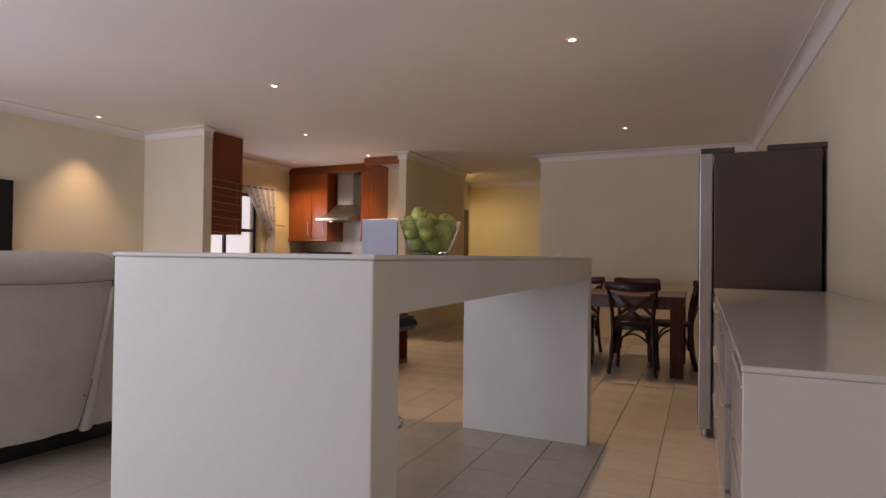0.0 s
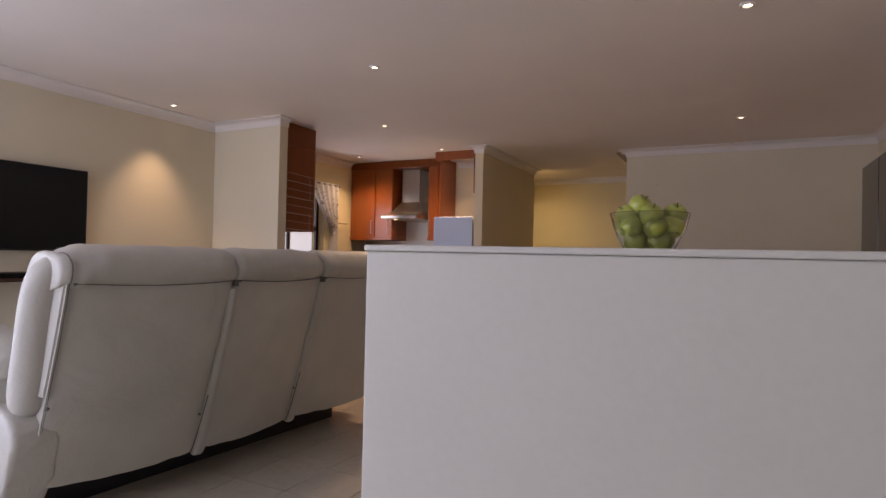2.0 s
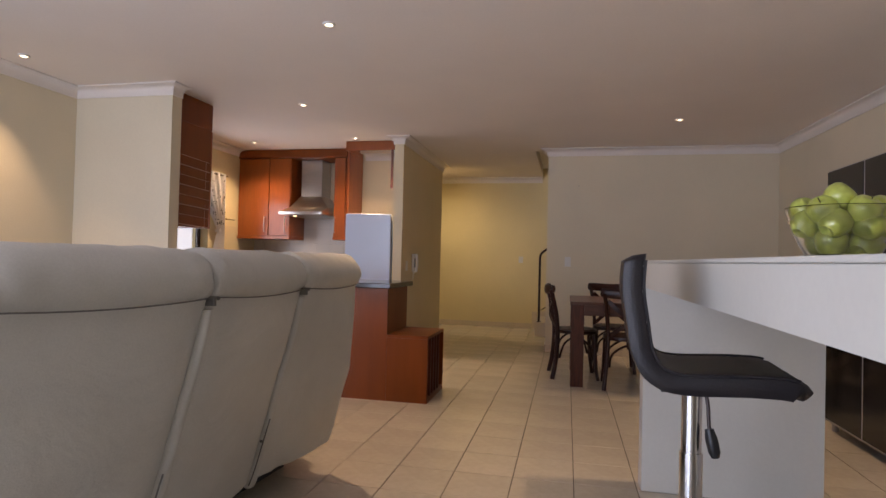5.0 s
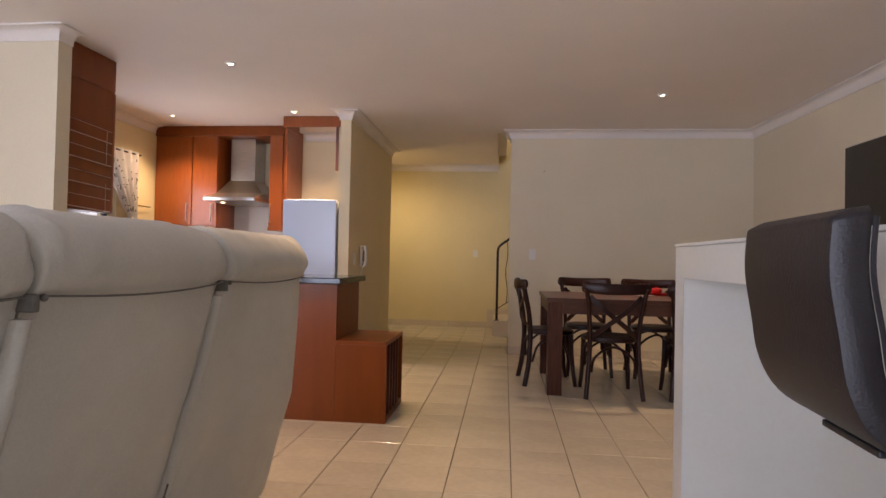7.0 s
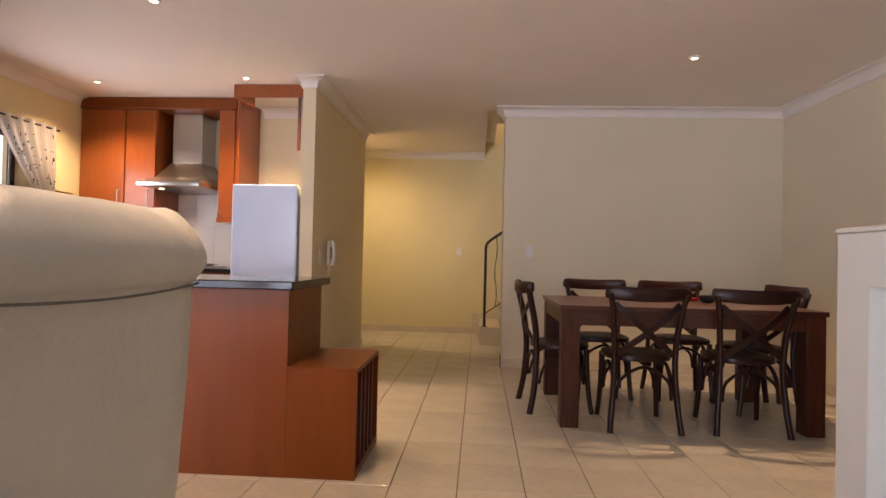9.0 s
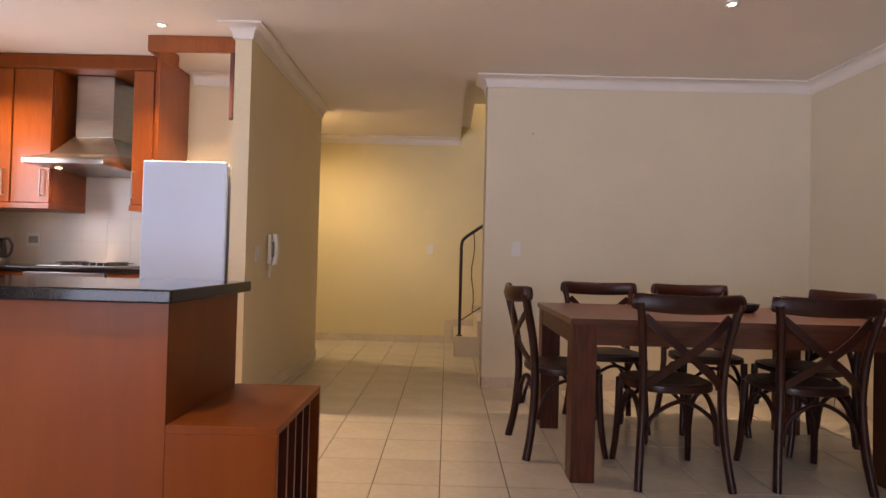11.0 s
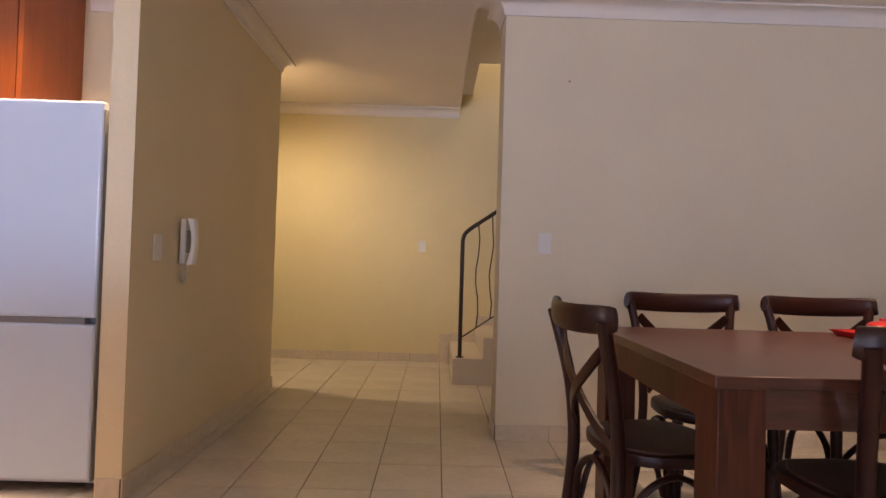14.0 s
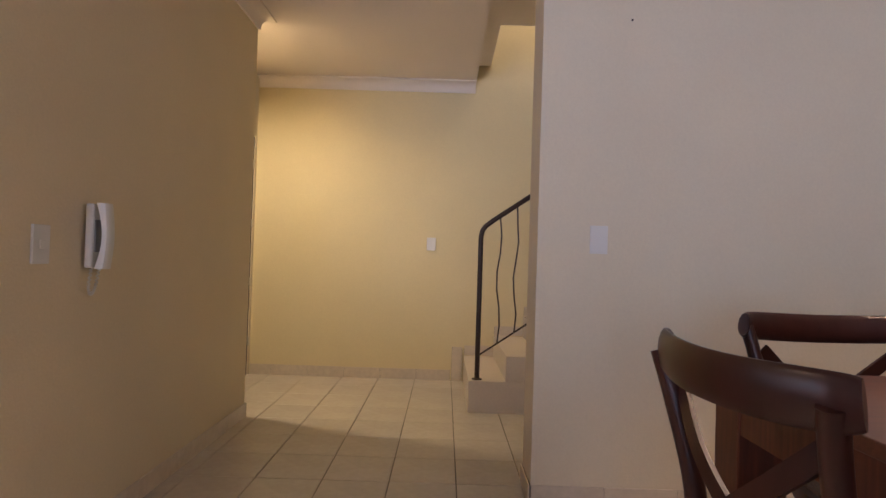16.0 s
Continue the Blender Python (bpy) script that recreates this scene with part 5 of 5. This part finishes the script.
rl = thing("stair_rail", (-2.14, 9.57, 0.216), "dark iron stair railing with wavy balusters", "stair railing")
RY = 9.565
bm = bmesh.new()
sweep(bm, [(-2.15, RY, 0.217), (-2.15, RY, 0.8)] + smoothline([(-2.15, RY, 1.19), (-2.135, RY, 1.245), (-2.09, RY, 1.29), (-2.02, RY, 1.34)], 5) + [(-0.4, RY, 2.46)], ring(0.017, seg=12), up=Vector((0, 1, 0)))
part("handrail", bm, M_IRON, rl, "bent tubular handrail and post", smooth=50)
bm = bmesh.new()
lathe(bm, [(0.035, 0.0), (0.035, 0.006), (0.02, 0.010), (0.0, 0.010)], (-2.15, RY, 0.2165), 16)
part("base_flange", bm, M_IRON, rl)
bm = bmesh.new()
sweep(bm, [(-2.135, RY, 0.385), (-0.4, RY, 1.58)], ring(0.006, seg=8), up=Vector((0, 1, 0)))
part("lower_rod", bm, M_IRON, rl)
for k in range(10):
    x = -2.02 + 0.115 * k
    z0, z1 = 0.385 + (x + 2.135) * 0.689, 1.34 + (x + 2.02) * 0.691 - 0.01
    pts = [(x + 0.016 * math.sin(3 * math.pi * u + k * 0.9) * math.sin(math.pi * u) ** 0.3, RY, z0 + (z1 - z0) * u) for u in [i / 7 for i in range(8)]]
    bm = bmesh.new()
    sweep(bm, pts, ring(0.0055, seg=7), up=Vector((0, 1, 0)))
    part("baluster", bm, M_IRON, rl, "wavy iron baluster")

dr = structure("door_1", boxed(-4.09, -4.042, 9.575, 10.48, 0.005, 2.015), M_DARKWOOD, "closed dark wooden door in the hall")
bm = bmesh.new()
sweep(bm, [(-4.0415, 9.66, 1.02), (-4.00, 9.66, 1.02), (-4.00, 9.77, 1.02)], ring(0.008, seg=8))
part("door_handle", bm, M_STEEL, dr)
for z in (0.25, 0.75, 1.25, 1.75):
    part("hinge", boxed(-4.045, -4.032, 10.466, 10.484, z, z + 0.07), M_STEEL, dr)

# ---- skirting and floor tiles ----
TPX, TPY, TX_0, TY_0, GAP = 0.309, 0.3225, -2.31, 7.637, 0.004
SK = 0.088


def skirting(name, p0, p1, normal, phase, step, z0=0.0, z1=SK):
    """Skirting tiles on a wall from p0 to p1."""
    p0, p1, nv = Vector((*p0, 0)), Vector((*p1, 0)), Vector((*normal, 0))
    d = (p1 - p0)
    length = d.length
    d.normalize()
    root = structure(name, boxed(*sorted((p0.x + nv.x * 0.0005, p1.x + nv.x * 0.004)) if abs(nv.x) > 0.5 else sorted((p0.x, p1.x)),
                                 *sorted((p0.y + nv.y * 0.0005, p1.y + nv.y * 0.004)) if abs(nv.y) > 0.5 else sorted((p0.y, p1.y)), z0, z1 - 0.004), M_GROUT, "beige tiled skirting")
    s = phase % step - step
    while s < length:
        a, b = max(s, 0) + 0.001, min(s + step, length) - 0.001
        if b - a > 0.01:
            q0, q1 = p0 + d * a + nv * 0.0045, p0 + d * b + nv * 0.0115
            part("tile", boxed(min(q0.x, q1.x), max(q0.x, q1.x), min(q0.y, q1.y), max(q0.y, q1.y), z0, z1, bevel=0.0012, seg=1), M_SKIRT, root)
        s += step


skirting("baseboard", (-4.03, HALL_END), (-2.32, HALL_END), (0, -1), 0.185, TPX)
skirting("baseboard", (-2.31, HALL_END), (-2.222, HALL_END), (0, -1), 0.0, 0.3, 0.0, 0.285)
skirting("baseboard", (-3.63, 7.138), (-3.63, 9.255), (1, 0), 0.215, TPY)
skirting("baseboard", (-3.6185, 9.255), (-3.74, 9.255), (0, 1), 0.0, TPX)
skirting("baseboard", (-3.73, 7.15), (-3.63, 7.15), (0, -1), 0.0, TPX)
skirting("baseboard", (-2.0, DINE), (RIGHT - 0.012, DINE), (0, -1), 0.0, TPX)
skirting("baseboard", (-2.0, DINE - 0.0), (-2.0, DINE + 0.25), (-1, 0), 0.15, TPY)
for k in range(8):
    ya = DINE - 0.012 - TPY * (k + 1)
    skirting("baseboard", (east(ya + TPY), ya), (east(ya + TPY), ya + TPY), (-1, 0), 0.0, TPY)
skirting("baseboard", (LEFT, 1.25), (LEFT, 4.955), (1, 0), 0.1, TPY)
for i in range(3):
    skirting("baseboard", (-2.205 + 0.25 * i, HALL_END), (-1.96 + 0.25 * i, HALL_END), (0, -1), 0.0, 0.3, 0.22 + 0.172 * i, 0.30 + 0.172 * i)


def tile_mesh(w, d):
    return finish("tile", boxed(-w / 2 + GAP / 2, w / 2 - GAP / 2, -d / 2 + GAP / 2, d / 2 - GAP / 2, -0.008, 0.0, bevel=0.0015, seg=1), M_TILE)


TILE = tile_mesh(TPX, TPY)
rest = bmesh.new()
near = []
for i in range(-14, 12):
    for j in range(-31, 11):
        cx, cy = TX_0 + TPX * (i + 0.5), TY_0 + TPY * (j + 0.5)
        x0, x1 = max(cx - TPX / 2, LEFT - 0.3), min(cx + TPX / 2, RIGHT + 0.25)
        y0, y1 = max(cy - TPY / 2, BACK), min(cy + TPY / 2, HALL_END)
        if x1 - x0 < 0.02 or y1 - y0 < 0.02:
            continue
        whole = x1 - x0 > TPX - 0.001 and y1 - y0 > TPY - 0.001
        if whole and -3.6 < cx < -0.1 and 3.0 < cy < 10.4:
            near.append((cx, cy))
        else:
            c, e = Vector(((x0 + x1) / 2, (y0 + y1) / 2, 0)), GAP / 2
            vs = [rest.verts.new((x, y, 0)) for x, y in ((x0 + e, y0 + e), (x1 - e, y0 + e), (x1 - e, y1 - e), (x0 + e, y1 - e))]
            low = [rest.verts.new((x, y, -0.008)) for x, y in ((x0 + e, y0 + e), (x1 - e, y0 + e), (x1 - e, y1 - e), (x0 + e, y1 - e))]
            rest.faces.new(vs)
            for k in range(4):
                rest.faces.new((low[k], low[(k + 1) % 4], vs[(k + 1) % 4], vs[k]))
near.sort(key=lambda p: abs(p[0] + 2.3) + 0.4 * abs(p[1] - 6.6))
for k, (cx, cy) in enumerate(near):
    if k < 296:
        o = new("tile", TILE)
        o.parent = floor_slab
        o.location = Vector((cx, cy, 0)) - floor_slab.location
    else:
        e = GAP / 2
        vs = [rest.verts.new((x, y, 0)) for x, y in ((cx - TPX / 2 + e, cy - TPY / 2 + e), (cx + TPX / 2 - e, cy - TPY / 2 + e), (cx + TPX / 2 - e, cy + TPY / 2 - e), (cx - TPX / 2 + e, cy + TPY / 2 - e))]
        low = [rest.verts.new((v.co.x, v.co.y, -0.008)) for v in vs]
        rest.faces.new(vs)
        for q in range(4):
            rest.faces.new((low[q], low[(q + 1) % 4], vs[(q + 1) % 4], vs[q]))
part("far_tiles", rest, M_TILE, floor_slab, "", kind="stuff")
